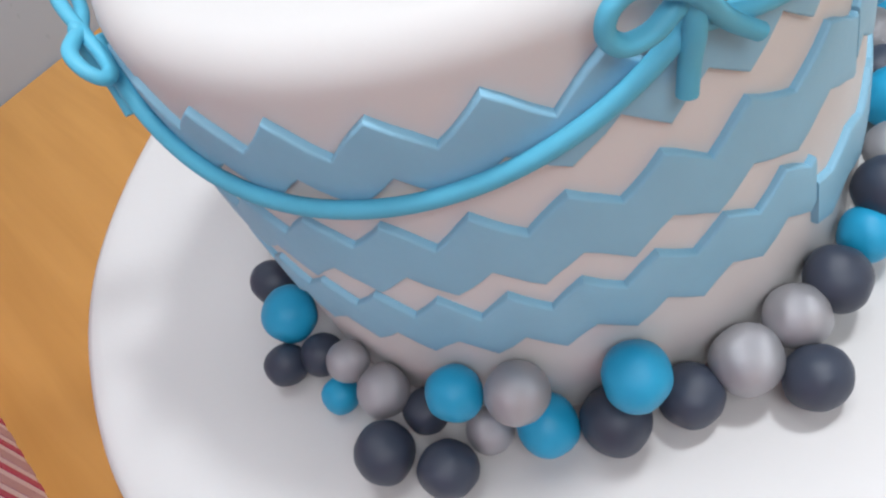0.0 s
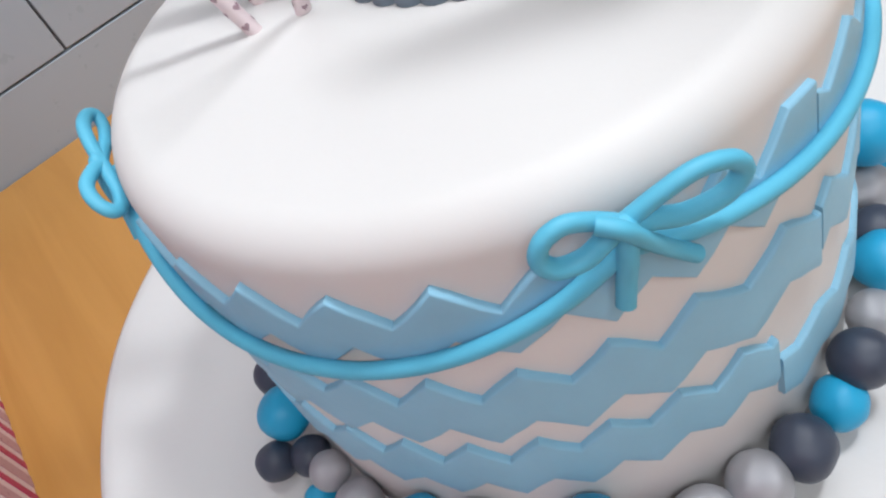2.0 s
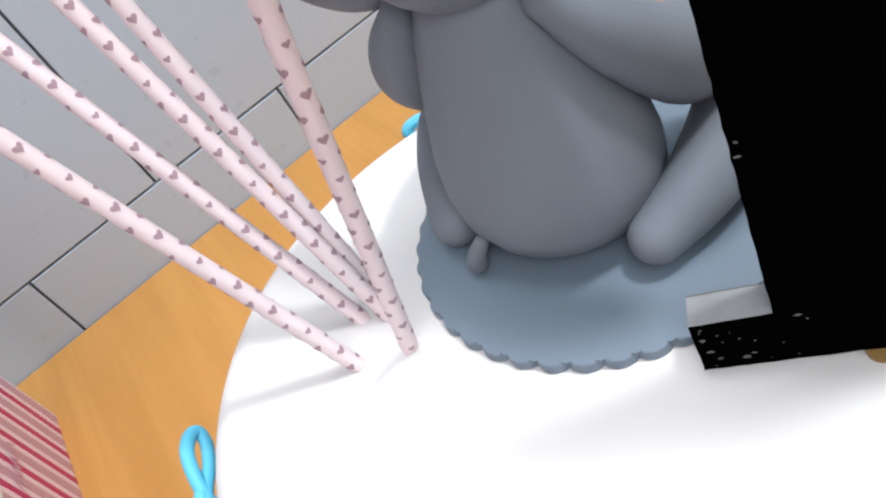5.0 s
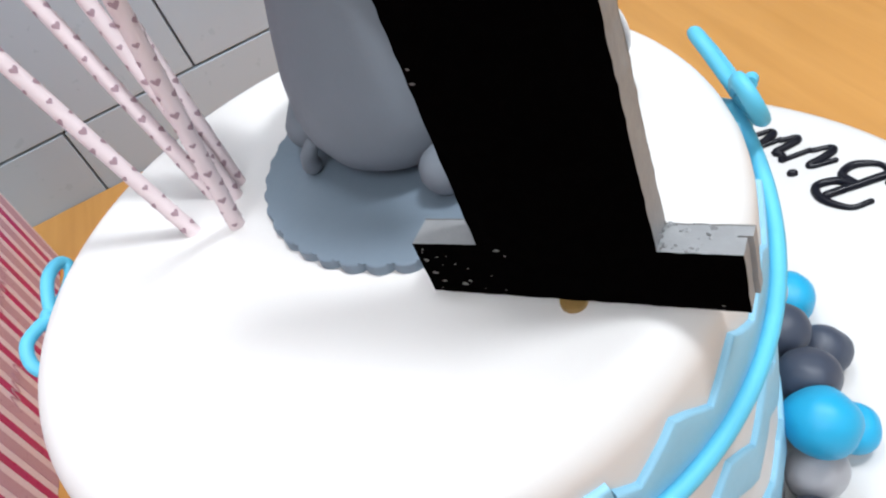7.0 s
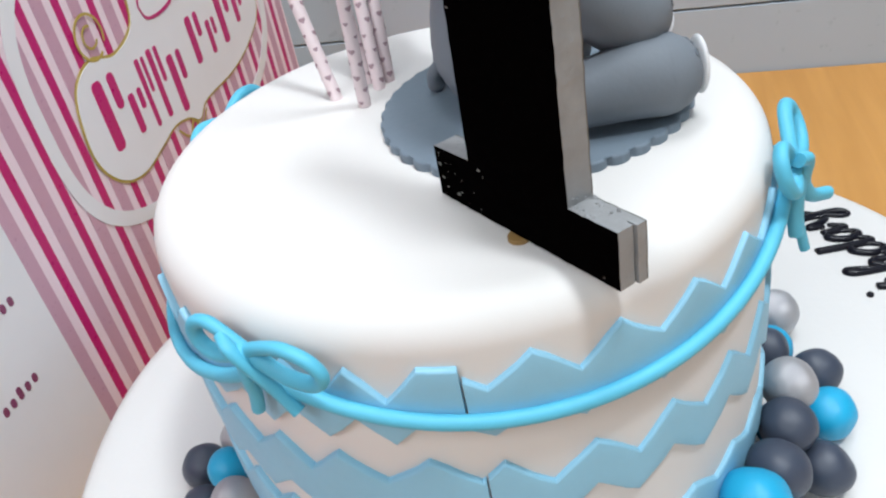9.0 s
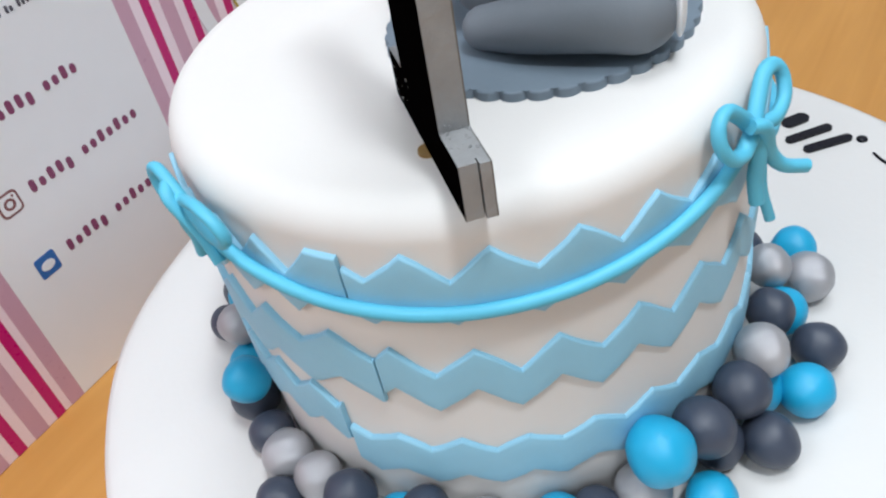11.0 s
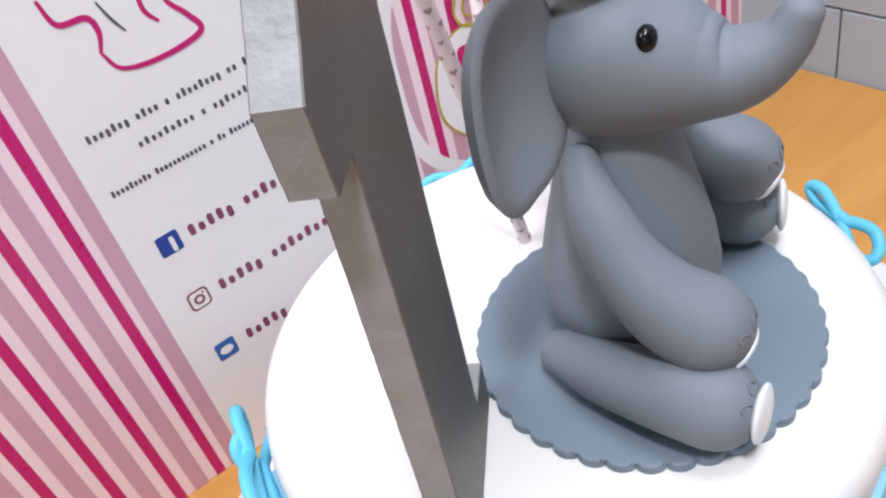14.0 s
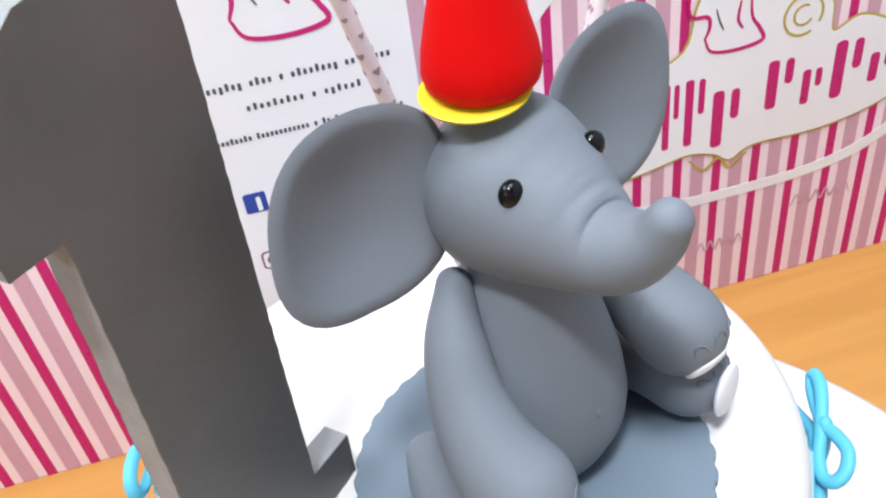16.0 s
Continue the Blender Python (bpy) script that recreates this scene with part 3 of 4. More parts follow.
# ---------------------------------------------------------------- fondant balls round the foot
def ball_mesh(name, mat, seed):
    b = bmesh.new()
    bmesh.ops.create_icosphere(b, subdivisions=4, radius=1.0)
    off = Vector((seed * 7.3, seed * 1.7, seed * 3.1))
    for v in b.verts:
        v.co *= 1 + 0.07 * (noise.noise(v.co * 1.1 + off)) + 0.018 * noise.noise(v.co * 3.0 + off)
    return mesh_of(name, b, mat, angle=180)


BALLS = {k: [ball_mesh("fondant_ball", m, i + s) for i in range(4)] for k, m, s in (("dark", DARK, 0), ("blue", BLUE, 10), ("silver", SILVER, 20))}
BALL_LABEL = {"dark": "matt dark grey fondant ball at the cake's foot", "blue": "bright blue fondant ball at the cake's foot", "silver": "pearly silver fondant ball at the cake's foot"}
# angle in degrees, distance of the axis, height and radius in millimetres
DARKS = [(-146.7, 113.6, 8.8, 8.8), (-128.8, 121.4, 7.7, 7.7), (-125.5, 110.0, 7.6, 7.6), (-103.2, 124.8, 9.5, 9.5), (-93.2, 123.9, 9.1, 9.1), (-100.7, 107.4, 7.3, 7.3),
         (-69.4, 110.4, 10.1, 10.1), (-58.1, 109.6, 9.3, 9.3), (-43.5, 123.2, 9.4, 9.4), (-31.2, 109.9, 15.3, 9.8), (-15.0, 110.0, 20.0, 9.5), (15.0, 110.0, 9.5, 9.5),
         (36.8, 111.5, 29.0, 10.8), (47.5, 124.0, 10.3, 10.3), (48.8, 111.0, 26.0, 10.2), (70.1, 128.6, 9.8, 9.8), (73.8, 110.5, 18.0, 9.7), (42.0, 110.4, 9.8, 9.8)]
BLUES = [(-133.4, 110.4, 17.1, 9.9), (-116.8, 115.5, 6.3, 6.3), (-91.3, 108.7, 28.5, 8.5), (-79.2, 109.5, 11.8, 9.3), (-64.6, 109.8, 29.8, 9.6), (-21.1, 108.9, 12.3, 8.4), (8.0, 110.0, 12.0, 9.8),
         (26.7, 112.2, 34.0, 11.7), (33.0, 123.3, 9.0, 9.0), (60.0, 127.2, 10.2, 10.2), (56.5, 110.6, 10.5, 10.5), (78.0, 115.5, 10.0, 10.0), (95.1, 129.0, 9.8, 9.8)]
SILVERS = [(-114.8, 107.4, 20.1, 7.0), (-107.3, 108.8, 14.8, 8.7), (-88.9, 109.2, 7.3, 7.3), (-81.2, 109.2, 31.2, 9.0), (-49.2, 110.2, 14.0, 10.1), (-39.6, 109.4, 15.2, 9.2), (-5.0, 109.0, 15.0, 8.6),
           (24.0, 110.2, 13.0, 9.9), (57.1, 111.2, 31.0, 10.2), (85.4, 111.5, 21.4, 9.4), (87.0, 129.0, 10.5, 10.5)]
brng = random.Random(11)
back = {"dark": [], "blue": [], "silver": []}
for i, a in enumerate(np.arange(99.0, 209.0, 9.2)):
    r = brng.uniform(7.6, 9.4)
    back[("dark", "silver", "blue", "dark", "blue", "silver")[i % 6]].append((a + brng.uniform(-1, 1), 102 + r, r, r))
for kind_, rows in (("dark", DARKS), ("blue", BLUES), ("silver", SILVERS)):
    for i, (a, d, z, r) in enumerate(rows + back[kind_]):
        ob = new("fondant_ball", BALLS[kind_][i % 4])
        flat = brng.uniform(0.93, 1.0)
        ob.matrix_world = Matrix.LocRotScale(polar(a, d / 1000, z / 1000), Euler([brng.uniform(0, 6) for _ in range(3)]), (r / 1000, r / 1000, r / 1000 * flat))
        tagged(ob, BALL_LABEL[kind_], "fondant ball", "balls round the cake's foot")

# ---------------------------------------------------------------- writing on the board
GLYPHS = {
    "B": [[(0.25, 1.9), (0.05, 1.0), (-0.15, 0.15), (-0.45, -0.05), (-0.65, 0.25), (-0.4, 0.45)], [(-0.75, 1.35), (-0.6, 1.9), (0.15, 2.1), (0.75, 1.8), (0.6, 1.25), (0.05, 1.05), (0.7, 0.95), (0.85, 0.4), (0.4, -0.05), (-0.15, 0.1)]],
    "i": [[(-0.35, 0.45), (-0.1, 0.95), (0.05, 1.0), (0.0, 0.5), (0.05, 0.08), (0.25, 0.02), (0.5, 0.4)], [(0.12, 1.55), (0.17, 1.6)]],
    "r": [[(-0.35, 0.4), (-0.1, 1.0), (0.0, 1.15), (0.12, 0.95), (0.4, 0.95), (0.35, 0.6), (0.3, 0.15), (0.45, 0.02), (0.7, 0.35)]],
    "t": [[(-0.3, 0.3), (0.1, 1.1), (0.25, 1.75), (0.1, 0.9), (0.05, 0.2), (0.25, 0.02), (0.5, 0.35)], [(-0.25, 1.2), (0.1, 1.18), (0.5, 1.27)]],
    "h": [[(-0.3, 0.2), (0.1, 1.0), (0.35, 1.85), (0.2, 2.0), (0.05, 1.6), (0.0, 0.0), (0.1, 0.6), (0.35, 1.0), (0.55, 0.85), (0.5, 0.2), (0.65, 0.02), (0.9, 0.35)]],
    "d": [[(0.45, 0.85), (0.15, 1.0), (-0.2, 0.6), (-0.1, 0.05), (0.2, 0.1), (0.45, 0.7), (0.6, 1.95), (0.5, 1.2), (0.42, 0.2), (0.6, 0.02), (0.85, 0.35)]],
    "a": [[(0.4, 0.85), (0.1, 1.0), (-0.2, 0.6), (-0.15, 0.1), (0.1, 0.05), (0.35, 0.5), (0.45, 0.95), (0.38, 0.3), (0.5, 0.02), (0.8, 0.35)]],
    "y": [[(-0.3, 0.6), (-0.1, 1.0), (-0.05, 0.4), (0.1, 0.05), (0.35, 0.3), (0.5, 1.0), (0.4, 0.0), (0.2, -0.6), (-0.1, -0.7), (-0.12, -0.45), (0.3, -0.05), (0.8, 0.35)]],
}


def letter(ch, ang, radius, size):
    """A piped script letter, its head towards the cake."""
    b = bmesh.new()
    for stroke in GLYPHS[ch]:
        pts = []
        for k, (x, y) in enumerate(stroke):
            nx, ny = stroke[min(k + 1, len(stroke) - 1)]
            heavy = 1.25 if ny < y else 0.85
            pts.append(((x + 0.22 * y) * size, y * size, 0.0006, 0.0016 * heavy if len(stroke) > 2 else 0.0019))
        tube(b, pts, n=5, sides=8, flat=1.0)
    ob = part("letter", b, GEL, lettering, angle=180)
    ob.matrix_local = Matrix.Translation(polar(ang, radius, 0.0)) @ pose(0, 0, 0, 0, 0, ang + 90)
    return ob


lettering = thing("piped_lettering", pose(0, 0, 0), "black piped birthday greeting on the white board", "lettering")
for ch, ang, size in zip("Birthday", (70.6, 77.6, 81.3, 85.5, 90.0, 94.6, 98.9, 103.4), (0.0142, 0.0142, 0.0142, 0.0142, 0.0142, 0.0142, 0.0142, 0.0142)):
    letter(ch, ang, 0.2105, size)
# dots and a short line after the greeting
for ang, rad, r in ((116.8, 0.2115, 0.0028), (108.4, 0.2100, 0.0019), (87.3, 0.1796, 0.0017)):
    part("piped_dot", ellipsoid(bmesh.new(), polar(ang, rad, 0.0006), (r, r, 0.0014), u=16, v=10), GEL, lettering)
part("piped_line", tube(bmesh.new(), [polar(108.8, 0.2095, 0.0005), polar(111.0, 0.2060, 0.0005), polar(113.5, 0.2070, 0.0005)], 0.0007, n=4, sides=8), GEL, lettering)
# a name after it: plain black bars of its size
for ang, h, w in ((118.0, 0.026, 0.004), (121.5, 0.026, 0.004), (125.5, 0.015, 0.006), (129.5, 0.015, 0.006), (133.5, 0.024, 0.004), (137.5, 0.015, 0.006), (141.5, 0.015, 0.005), (146.0, 0.024, 0.004), (150.5, 0.015, 0.005), (154.0, 0.015, 0.005)):
    b = slab(bmesh.new(), rounded(w * 1.25, h, w * 0.55, 0, h / 2), 0, 0.0018)
    part("name_bar", b, GEL, lettering, m=Matrix.Translation(polar(ang, 0.2090, 0.0001)) @ pose(0, 0, 0, 0, 0, ang + 90 - 14))

# ---------------------------------------------------------------- scalloped disc
DX, DY, DISC_T = 0.0049, 0.0291, 0.0030
b = bmesh.new()
outline = []
N = 40
for i in range(N * 8):
    a = 2 * math.pi * i / (N * 8)
    k = 1.0 + 0.034 * abs(math.sin(N * a / 2)) ** 0.7
    outline.append((0.0500 * k * math.cos(a), 0.0492 * k * math.sin(a)))
slab(b, outline, 0, DISC_T, bevel=0.0006)
disc = new("scalloped_disc", mesh_of("scalloped_disc", b, DISC, angle=20))
disc.location = (DX, DY, CAKE_H)
tagged(disc, "blue-grey scalloped fondant disc lying on the cake", "disc")

# ---------------------------------------------------------------- elephant figure: one mesh
def elephant():
    b = bmesh.new()
    Z = -0.1438

    def q(x, y, z, *r):
        return (x, y, z + Z, *r)

    # body
    body = bmesh.new()
    lathe(body, [(0, 0.1438), (0.013, 0.1438), (0.0195, 0.1458), (0.0255, 0.1502), (0.0287, 0.1570), (0.0293, 0.1640), (0.0278, 0.1740), (0.0250, 0.1840), (0.0218, 0.1940), (0.0180, 0.2050), (0.0135, 0.2150), (0, 0.2160)], 48)
    tmp = bpy.data.meshes.new("tmp")
    for v in body.verts:
        v.co = Vector((v.co.x * 0.96, v.co.y * 0.86 + 0.0006, v.co.z + Z))
    body.to_mesh(tmp)
    body.free()
    b.from_mesh(tmp)
    bpy.data.meshes.remove(tmp)
    # head drawn out into the raised trunk
    start = len(b.verts)
    tube(b, [q(0, -0.0200, 0.2310, 0.0030), q(0, -0.0188, 0.2310, 0.0072), q(0, -0.0160, 0.2310, 0.0122), q(0, -0.0105, 0.2310, 0.0172), q(0, -0.0035, 0.2308, 0.0200), q(0, 0.0035, 0.2300, 0.0200), q(0, 0.0095, 0.2288, 0.0186),
             q(0, 0.0160, 0.2275, 0.0162), q(0, 0.0225, 0.2265, 0.0132), q(0, 0.0290, 0.2265, 0.0104), q(0, 0.0352, 0.2295, 0.0084), q(0, 0.0402, 0.2342, 0.0062), q(0, 0.0430, 0.2396, 0.0047)], n=8, sides=36)
    b.verts.ensure_lookup_table()
    for v in b.verts[start:]:
        z = v.co.z - Z
        if v.co.y < 0.014:
            v.co.x *= 1.0 + 0.06 * min(1.0, (0.014 - v.co.y) / 0.012)
            if z > 0.2308:
                v.co.z += (z - 0.2308) * 0.10 * min(1, (0.014 - v.co.y) / 0.010)
        # small wrinkles across the root of the trunk
        if 0.0195 < v.co.y < 0.0295 and z > 0.230:
            v.co.z += 0.00018 * math.sin((v.co.y - 0.0195) * 2 * math.pi / 0.0025) * min(1, (z - 0.230) / 0.005) * max(0, 1 - (v.co.x / 0.0055) ** 2)
    # arms and legs, each with a pale pad and pressed toe marks
    for s, path in ((1, [(0.0165, -0.0040, 0.2105, 0.0045), (0.0225, 0.0012, 0.1995, 0.0076), (0.0270, 0.0085, 0.1880, 0.0094), (0.0290, 0.0178, 0.1785, 0.0114), (0.0284, 0.0268, 0.1722, 0.0128)]),
                    (-1, [(-0.0165, -0.0040, 0.2105, 0.0045), (-0.0240, 0.0000, 0.1990, 0.0085), (-0.0300, 0.0060, 0.1885, 0.0105), (-0.0330, 0.0150, 0.1810, 0.0122), (-0.0330, 0.0240, 0.1770, 0.0130)])):
        path = [(x + s * 0.0012, y + 0.0003, z, r) for x, y, z, r in path]
        tube(b, [q(*p) for p in path], n=8, sides=30)
        hx, hy, hz, hr = path[-1]
        d = Vector((0.0, 0.80, -0.60))
        c = Vector(q(hx, hy, hz)[:3]) + d * (hr - 0.0018)
        ellipsoid(b, c, (0.0074, 0.0066, 0.0021), turn=(math.degrees(math.atan2(-d.y, d.z)), 0, 0), mat=2)
        for k in (-0.6, 0.0, 0.6):
            arc = []
            for t in np.linspace(0, math.pi, 6):
                w = Vector((math.sin(k) * 0.95 + 0.18 * math.cos(t), 0.98 - 0.16 * math.sin(t), 0.22 * math.cos(k) + 0.16 * math.sin(t))).normalized()
                arc.append(tuple(Vector(q(hx, hy, hz)[:3]) + w * (hr + 0.0001)))
            tube(b, arc, 0.00022, n=2, sides=6)
    for s, path in ((1, [(0.0285, -0.0120, 0.1508, 0.0068), (0.0342, 0.0000, 0.1531, 0.0086), (0.0378, 0.0130, 0.1552, 0.0102), (0.0396, 0.0240, 0.1564, 0.0117), (0.0402, 0.0312, 0.1560, 0.0122)]),
                    (-1, [(-0.0262, -0.0130, 0.1512, 0.0068), (-0.0325, -0.0020, 0.1532, 0.0084), (-0.0360, 0.0070, 0.1550, 0.0102), (-0.0382, 0.0170, 0.1564, 0.0119), (-0.0392, 0.0245, 0.1560, 0.0124)])):
        tube(b, [q(*p) for p in path], n=8, sides=30)
        fx, fy, fz, fr = path[-1]
        ellipsoid(b, q(fx + s * 0.0012, fy + fr - 0.0004, fz + 0.0005)[:3], (0.0070, 0.0019, 0.0088), turn=(0, 0, -s * 8), mat=2)
        for k in (-0.62, 0.0, 0.62):
            arc = []
            for t in np.linspace(0, math.pi, 6):
                w = Vector((math.sin(k) * 0.95 + 0.18 * math.cos(t), 0.92 - 0.20 * math.sin(t), 0.72 * math.cos(k) + 0.05 * math.sin(t))).normalized()
                arc.append(tuple(Vector(q(fx, fy, fz)[:3]) + w * (fr + 0.0001)))
            tube(b, arc, 0.00022, n=2, sides=6)
    # ears: thick cupped leaves
    for s, c, a, v2 in ((1, (0.0350, -0.0115, 0.2378), (0.0234, 0.0005, 0.0030), (-0.0045, -0.0020, 0.0228)), (-1, (-0.0378, -0.0050, 0.2335), (-0.0208, 0.0030, 0.0030), (-0.0015, -0.0022, 0.0238))):
        a, v2 = Vector(a), Vector(v2)
        nrm = a.cross(v2).normalized()
        if nrm.y < 0:
            nrm = -nrm
        R, K = 12, 48
        th = 0.0050
        for side_ in (1, -1):
            grid = []
            for i in range(R + 1):
                rr = i / R
                row = []
                for k in range(K):
                    t = 2 * math.pi * k / K
                    cs, sn = math.cos(t), math.sin(t)
                    fat = (abs(cs) ** 2.5 + abs(sn) ** 2.5) ** (-1 / 2.5)
                    u, v = rr * cs * fat, rr * sn * fat
                    v_s = v * (1.0 + (0.05 if v < 0 else -0.06) * max(0, -u))
                    u *= 1.0 + 0.18 * max(0, -u) * max(0, -v)
                    cup = 0.0062 * rr * rr - 0.003 + 0.0015 * max(0, -u)
                    edge = math.sqrt(max(0.0, 1 - rr ** 8)) * th / 2
                    row.append(b.verts.new(Vector(q(*c)[:3]) + a * u + v2 * v_s + nrm * (cup + side_ * edge)))
                grid.append(row)
            for i in range(R):
                for k in range(K):
                    j = (k + 1) % K
                    b.faces.new((grid[i][k], grid[i][j], grid[i + 1][j], grid[i + 1][k]) if side_ > 0 else (grid[i][k], grid[i + 1][k], grid[i + 1][j], grid[i][j]))
    # eyes, navel, tail
    for x, y, z in ((0.0122, 0.0130, 0.2402), (-0.0118, 0.0142, 0.2408)):
        ellipsoid(b, q(x, y, z)[:3], (0.0033, 0.0026, 0.0033), mat=1, u=20, v=14)
    tube(b, [q(-0.0006, 0.0240, 0.1735), q(0.0000, 0.0246, 0.1722), q(-0.0002, 0.0246, 0.1708)], 0.0006, n=3, sides=8)
    tube(b, [q(-0.0130, -0.0215, 0.1545, 0.0020), q(-0.0155, -0.0228, 0.1505, 0.0024), q(-0.0172, -0.0222, 0.1468, 0.0030)], n=5, sides=12)
    bmesh.ops.remove_doubles(b, verts=b.verts[:], dist=0.00002)
    ob = new("elephant_figurine", mesh_of("elephant_figurine", b, [GREY, EYE, PAD], angle=60))
    ob.matrix_world = pose(-0.0006, 0.0252, CAKE_H + DISC_T, 0, 0, -3)
    return tagged(ob, "seated grey fondant elephant with raised trunk and white foot pads", "figurine")


ele = elephant()

# hat
hat = thing("party_hat", ele.matrix_world @ pose(0.0024, -0.0033, 0.1127, -3, 3, 0), "small red fondant hat with yellow brim on the elephant", "hat")
part("cone", lathe(bmesh.new(), [(0, 0.0006), (0.0106, 0.0006), (0.0124, 0.0022), (0.0129, 0.0048), (0.0123, 0.009), (0.0109, 0.0145), (0.0092, 0.021), (0.0075, 0.028), (0.0058, 0.033), (0.0032, 0.036), (0, 0.0368)], 40), RED, hat, "soft red cone", angle=80)
part("brim", lathe(bmesh.new(), [(0, -0.0006), (0.0110, -0.0008), (0.0121, -0.0005), (0.0123, 0.0001), (0.0114, 0.0006), (0, 0.0006)], 40), YELLOW, hat, "thin yellow brim", m=pose(0.0025, 0.0000, 0.0000, -2, 2, 0), angle=60)

# ---------------------------------------------------------------- figure one on a stick
azn = radians(16.42)
along, outn = Vector((math.cos(azn), math.sin(azn), 0)), Vector((-math.sin(azn), math.cos(azn), 0))
lean, side_lean = radians(1.356), radians(-1.2)
upn = Vector((0, 0, 1)) * math.cos(lean) + outn * math.sin(lean)
nn = along.cross(upn)
along, upn = along * math.cos(side_lean) - upn * math.sin(side_lean), upn * math.cos(side_lean) + along * math.sin(side_lean)
ONE = Matrix(((*along, 0), (*upn, 0), (*nn, 0), (0, 0, 0, 1))).transposed()
ONE = Matrix.Translation((0.0422, -0.0162, 0.1433)) @ ONE
one = thing("number_one_topper", ONE, "black-fronted number one topper with grey back on a stick", "cake topper")
OUT = [(0, 0), (0.069, 0), (0.069, 0.0155), (0.0535, 0.0155), (0.0540, 0.1195), (0.0652, 0.1190), (0.0672, 0.1350), (0.0610, 0.1420), (0.0545, 0.1510), (0.0470, 0.1565), (0.0400, 0.1580), (0.0165, 0.1580), (0.0158, 0.0155), (0, 0.0150)]
orng = random.Random(2)
edge_pts = []
for (x0, y0), (x1, y1) in zip(OUT, OUT[1:] + OUT[:1]):
    n = max(1, int(math.hypot(x1 - x0, y1 - y0) / 0.0022))
    for i in range(n):
        jx = orng.uniform(-0.00014, 0.00014) if i else 0
        edge_pts.append((x0 + (x1 - x0) * i / n + jx, y0 + (y1 - y0) * i / n + (orng.uniform(-0.00014, 0.00014) if i else 0)))
TH = 0.0079
# two plates glued back to back; the joint opens at the end of the foot
for z0, z1 in ((-0.0046, -0.0001), (-TH + 0.0004, -0.0050)):
    rim = edge_pts if z0 > -0.0047 else [(x + 0.0009, y) if x > 0.0672 and y < 0.02 else (x, y) for x, y in edge_pts]
    part("edge", slab(bmesh.new(), rim, z0, z1), SILVERPAINT, one, "rough silver-painted edge", angle=35)
part("glue_layer", slab(bmesh.new(), [(min(x, 0.0672), y) if y < 0.02 else (x, y) for x, y in edge_pts], -0.0050, -0.0046), SILVERPAINT, one, smooth=False)
part("front_face", slab(bmesh.new(), edge_pts, -0.0001, 0.0), BLACKPAINT, one, "flat black front", smooth=False)
part("rear_face", slab(bmesh.new(), rim, -TH, -TH + 0.0004), GREYPAINT, one, "grey metallic rear", smooth=False)
# crumbled corner where the stem meets the foot
crng = random.Random(5)
for k in range(34):
    x, z, w = 0.0538 + 0.0090 * crng.random() ** 1.5, -TH * crng.random(), 0.0002 + 0.0005 * crng.random()
    y = 0.0154 + max(0.0, 0.0548 - x) * 2.5 * crng.random()
    b = ellipsoid(bmesh.new(), (x, y, z), (w, w * 0.6, w * 0.9), (20 * k, 0, 35 * k), u=10, v=7)
    for v in b.verts:
        v.co += Vector((1, 1, 1)) * 0.0002 * noise.noise(v.co * 2500)
    part("crumb", b, SILVERPAINT, one)
# chipped paint
speck_rng = random.Random(12)
specks = [(0.0010 + 0.0200 * speck_rng.random() ** 1.3, 0.0010 + 0.0125 * speck_rng.random(), 0.18 + 0.22 * speck_rng.random()) for i in range(14)]
for x, y, s in ((0.0025, 0.0060, 1.0), (0.0040, 0.0035, 0.7), (0.0090, 0.0030, 1.0), (0.0105, 0.0040, 0.6), (0.0200, 0.0140, 1.0), (0.0215, 0.0125, 0.5), (0.0018, 0.0100, 0.8), (0.0168, 0.0560, 0.9), (0.0172, 0.0590, 0.7), (0.0640, 0.0015, 0.5)) + tuple(specks):
    pts = [(x + 0.0007 * s * (0.5 + orng.random()) * math.cos(t), y + 0.0004 * s * (0.5 + orng.random()) * math.sin(t)) for t in np.linspace(0, 2 * math.pi, 9, endpoint=False)]
    part("paint_chip", slab(bmesh.new(), pts, 0.0, 0.00006 + 0.00004 * orng.random()), GREYPAINT, one, smooth=False)
stick = tube(bmesh.new(), [(0.0333, -0.030, -0.0004), (0.0333, -0.004, -0.0004), (0.0333, -0.0002, -0.0004)], 0.0030, n=3, sides=14, round_ends=False)
part("stick", stick, DOWEL, one, "bamboo stick pushed into the cake")

# ---------------------------------------------------------------- paper straws with hearts
def heart(k):
    pts = []
    for t in np.linspace(0, 2 * math.pi, 14, endpoint=False):
        pts.append((k * 16 * math.sin(t) ** 3 / 16, k * (13 * math.cos(t) - 5 * math.cos(2 * t) - 2 * math.cos(3 * t) - math.cos(4 * t)) / 16))
    return pts


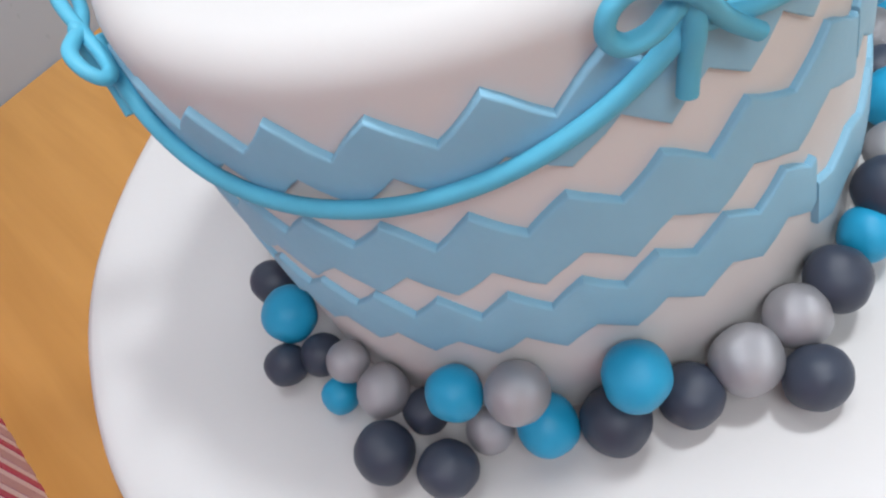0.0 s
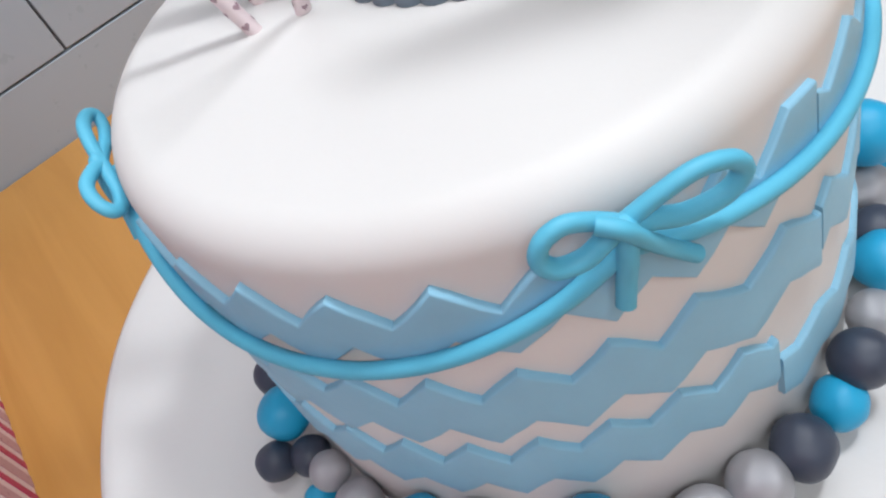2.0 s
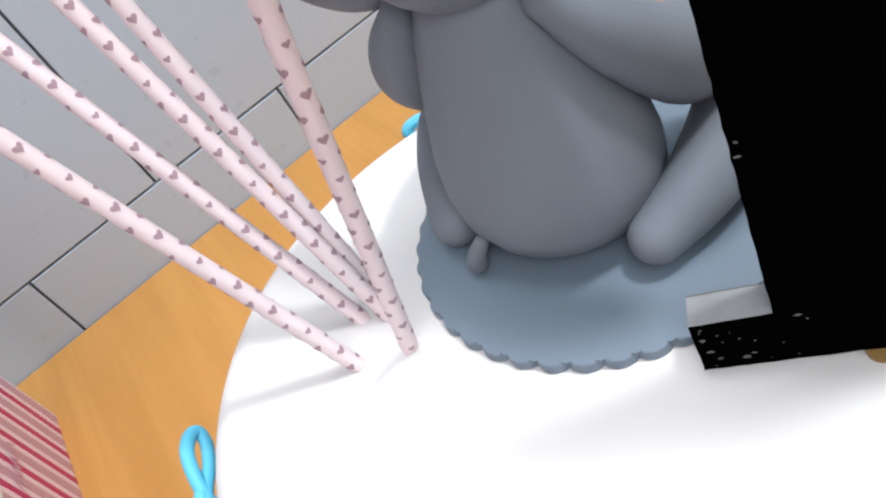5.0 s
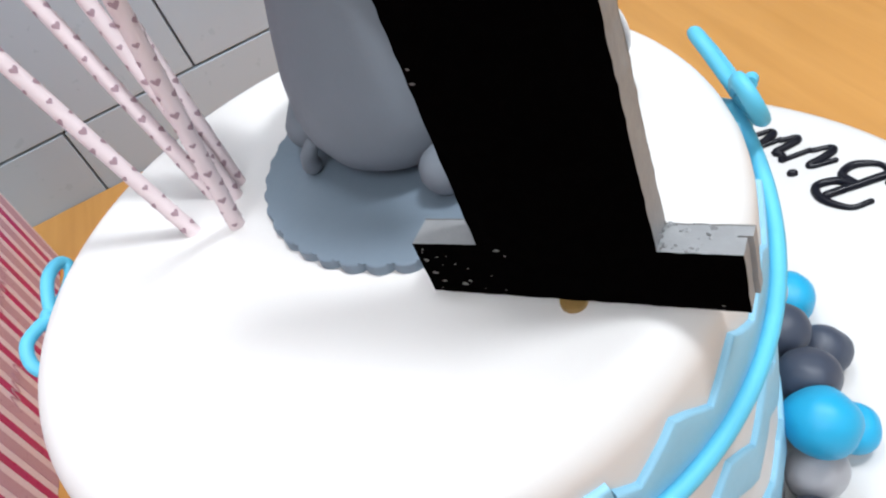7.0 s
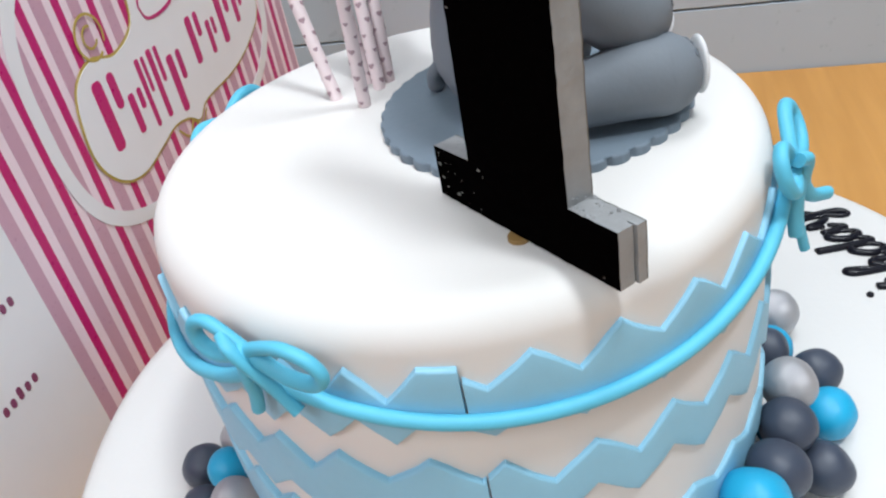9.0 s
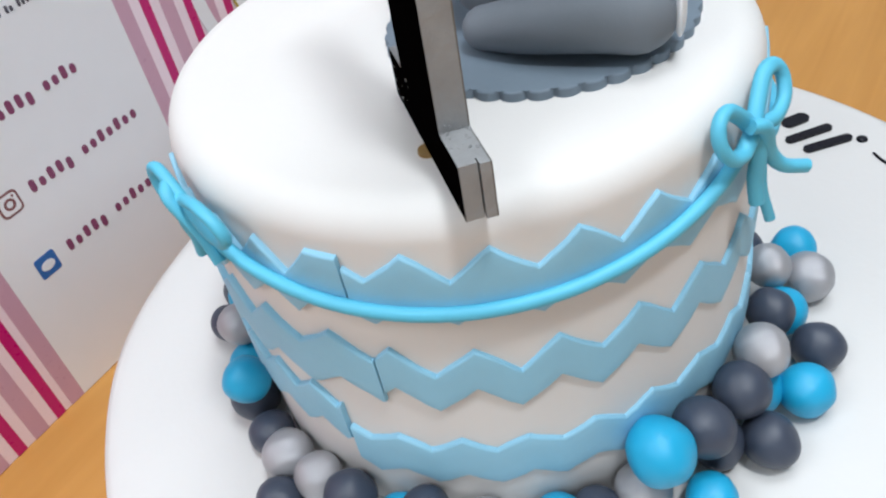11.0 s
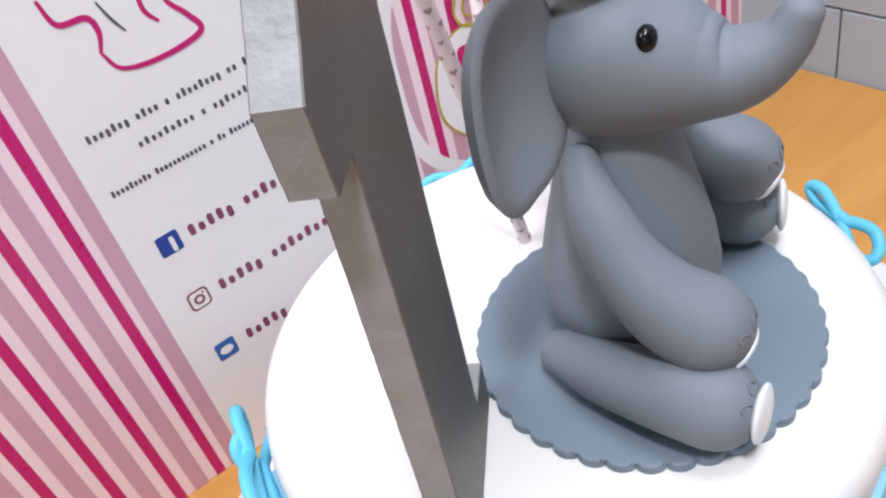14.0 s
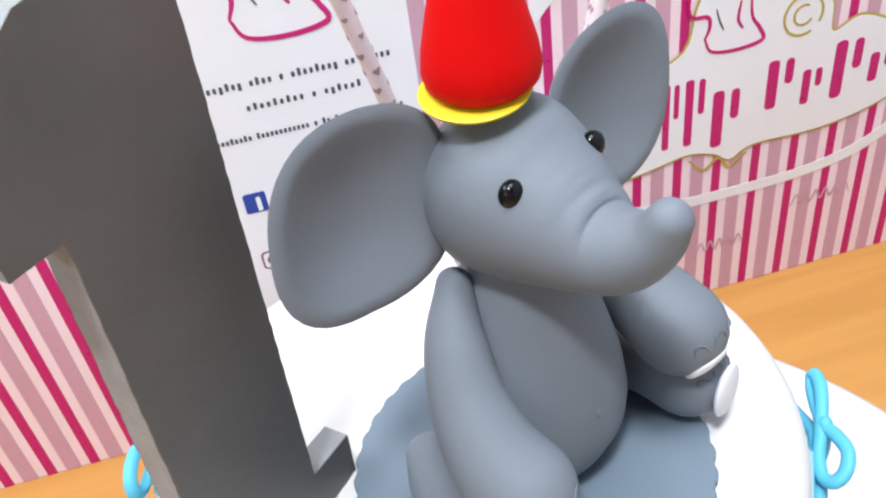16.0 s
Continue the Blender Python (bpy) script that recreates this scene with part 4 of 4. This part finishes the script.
STRAW_R, STRAW_L = 0.0023, 0.190
for i, (bx, by, dx, dy, dz) in enumerate(((-0.0444, -0.0272, -0.29, -0.115, 0.95), (-0.0510, -0.0131, -0.38, -0.02, 0.925), (-0.047, -0.0062, -0.20, 0.06, 0.97), (-0.0318, -0.0197, 0.26, -0.02, 0.96), (-0.043, -0.011, -0.30, 0.05, 0.95))):
    d = Vector((dx, dy, dz)).normalized()
    turn = d.to_track_quat("Z", "Y").to_matrix().to_4x4()
    st = thing("paper_straw", Matrix.Translation(Vector((bx, by, CAKE_H)) - d * 0.012) @ turn, "pale pink paper straw printed with dusty rose hearts", "straw", "straws in the cake")
    bb = bmesh.new()
    lathe(bb, [(STRAW_R, 0), (STRAW_R, STRAW_L * 0.3), (STRAW_R, STRAW_L * 0.7), (STRAW_R, STRAW_L), (STRAW_R - 0.0004, STRAW_L), (STRAW_R - 0.0004, 0), (STRAW_R, 0)], 24)
    part("paper_tube", bb, STRAW, st)
    hb = bmesh.new()
    srng = random.Random(30 + i)
    z, j = 0.004, 0
    while z < STRAW_L - 0.004:
        for side_ in (0, 1, 2):
            a0 = j * 1.05 + side_ * math.pi * 2 / 3 + srng.uniform(-0.15, 0.15)
            k = 0.00125 if (j + side_) % 3 else 0.0009
            shape = heart(k)
            rings = []
            for g in (1.0, 0.66, 0.33):
                rings.append([hb.verts.new(((STRAW_R + 0.00012) * math.cos(a0 + g * x / STRAW_R), (STRAW_R + 0.00012) * math.sin(a0 + g * x / STRAW_R), z + g * y)) for x, y in shape])
            for p, q in zip(rings, rings[1:]):
                for n in range(len(shape)):
                    o = (n + 1) % len(shape)
                    hb.faces.new((p[n], p[o], q[o], q[n]))
            hb.faces.new(rings[-1])
        z += 0.0054
        j += 1
    part("heart_print", hb, HEART, st, smooth=False)

# ---------------------------------------------------------------- wall tiles
TW, TH_T, GAP = 0.240, 0.200, 0.0020
tile_me = mesh_of("tile", box(bmesh.new(), -TW / 2 + GAP / 2, TW / 2 - GAP / 2, 0, 0.006, -TH_T / 2 + GAP / 2, TH_T / 2 - GAP / 2, 0.0008), TILE, smooth=False)
wrng = random.Random(8)
for row in range(-1, 5):
    z = -0.010 + TH_T * (row + 0.5)
    off = -0.0727 if row % 2 == 0 else 0.0478
    for col in range(-5, 6):
        x = off + TW * (col + 0.5)
        t = new("tile", tile_me)
        t.parent = wall_tiled
        t.matrix_local = pose(x, WALL_Y, z, 0, 0, wrng.uniform(-0.12, 0.12))
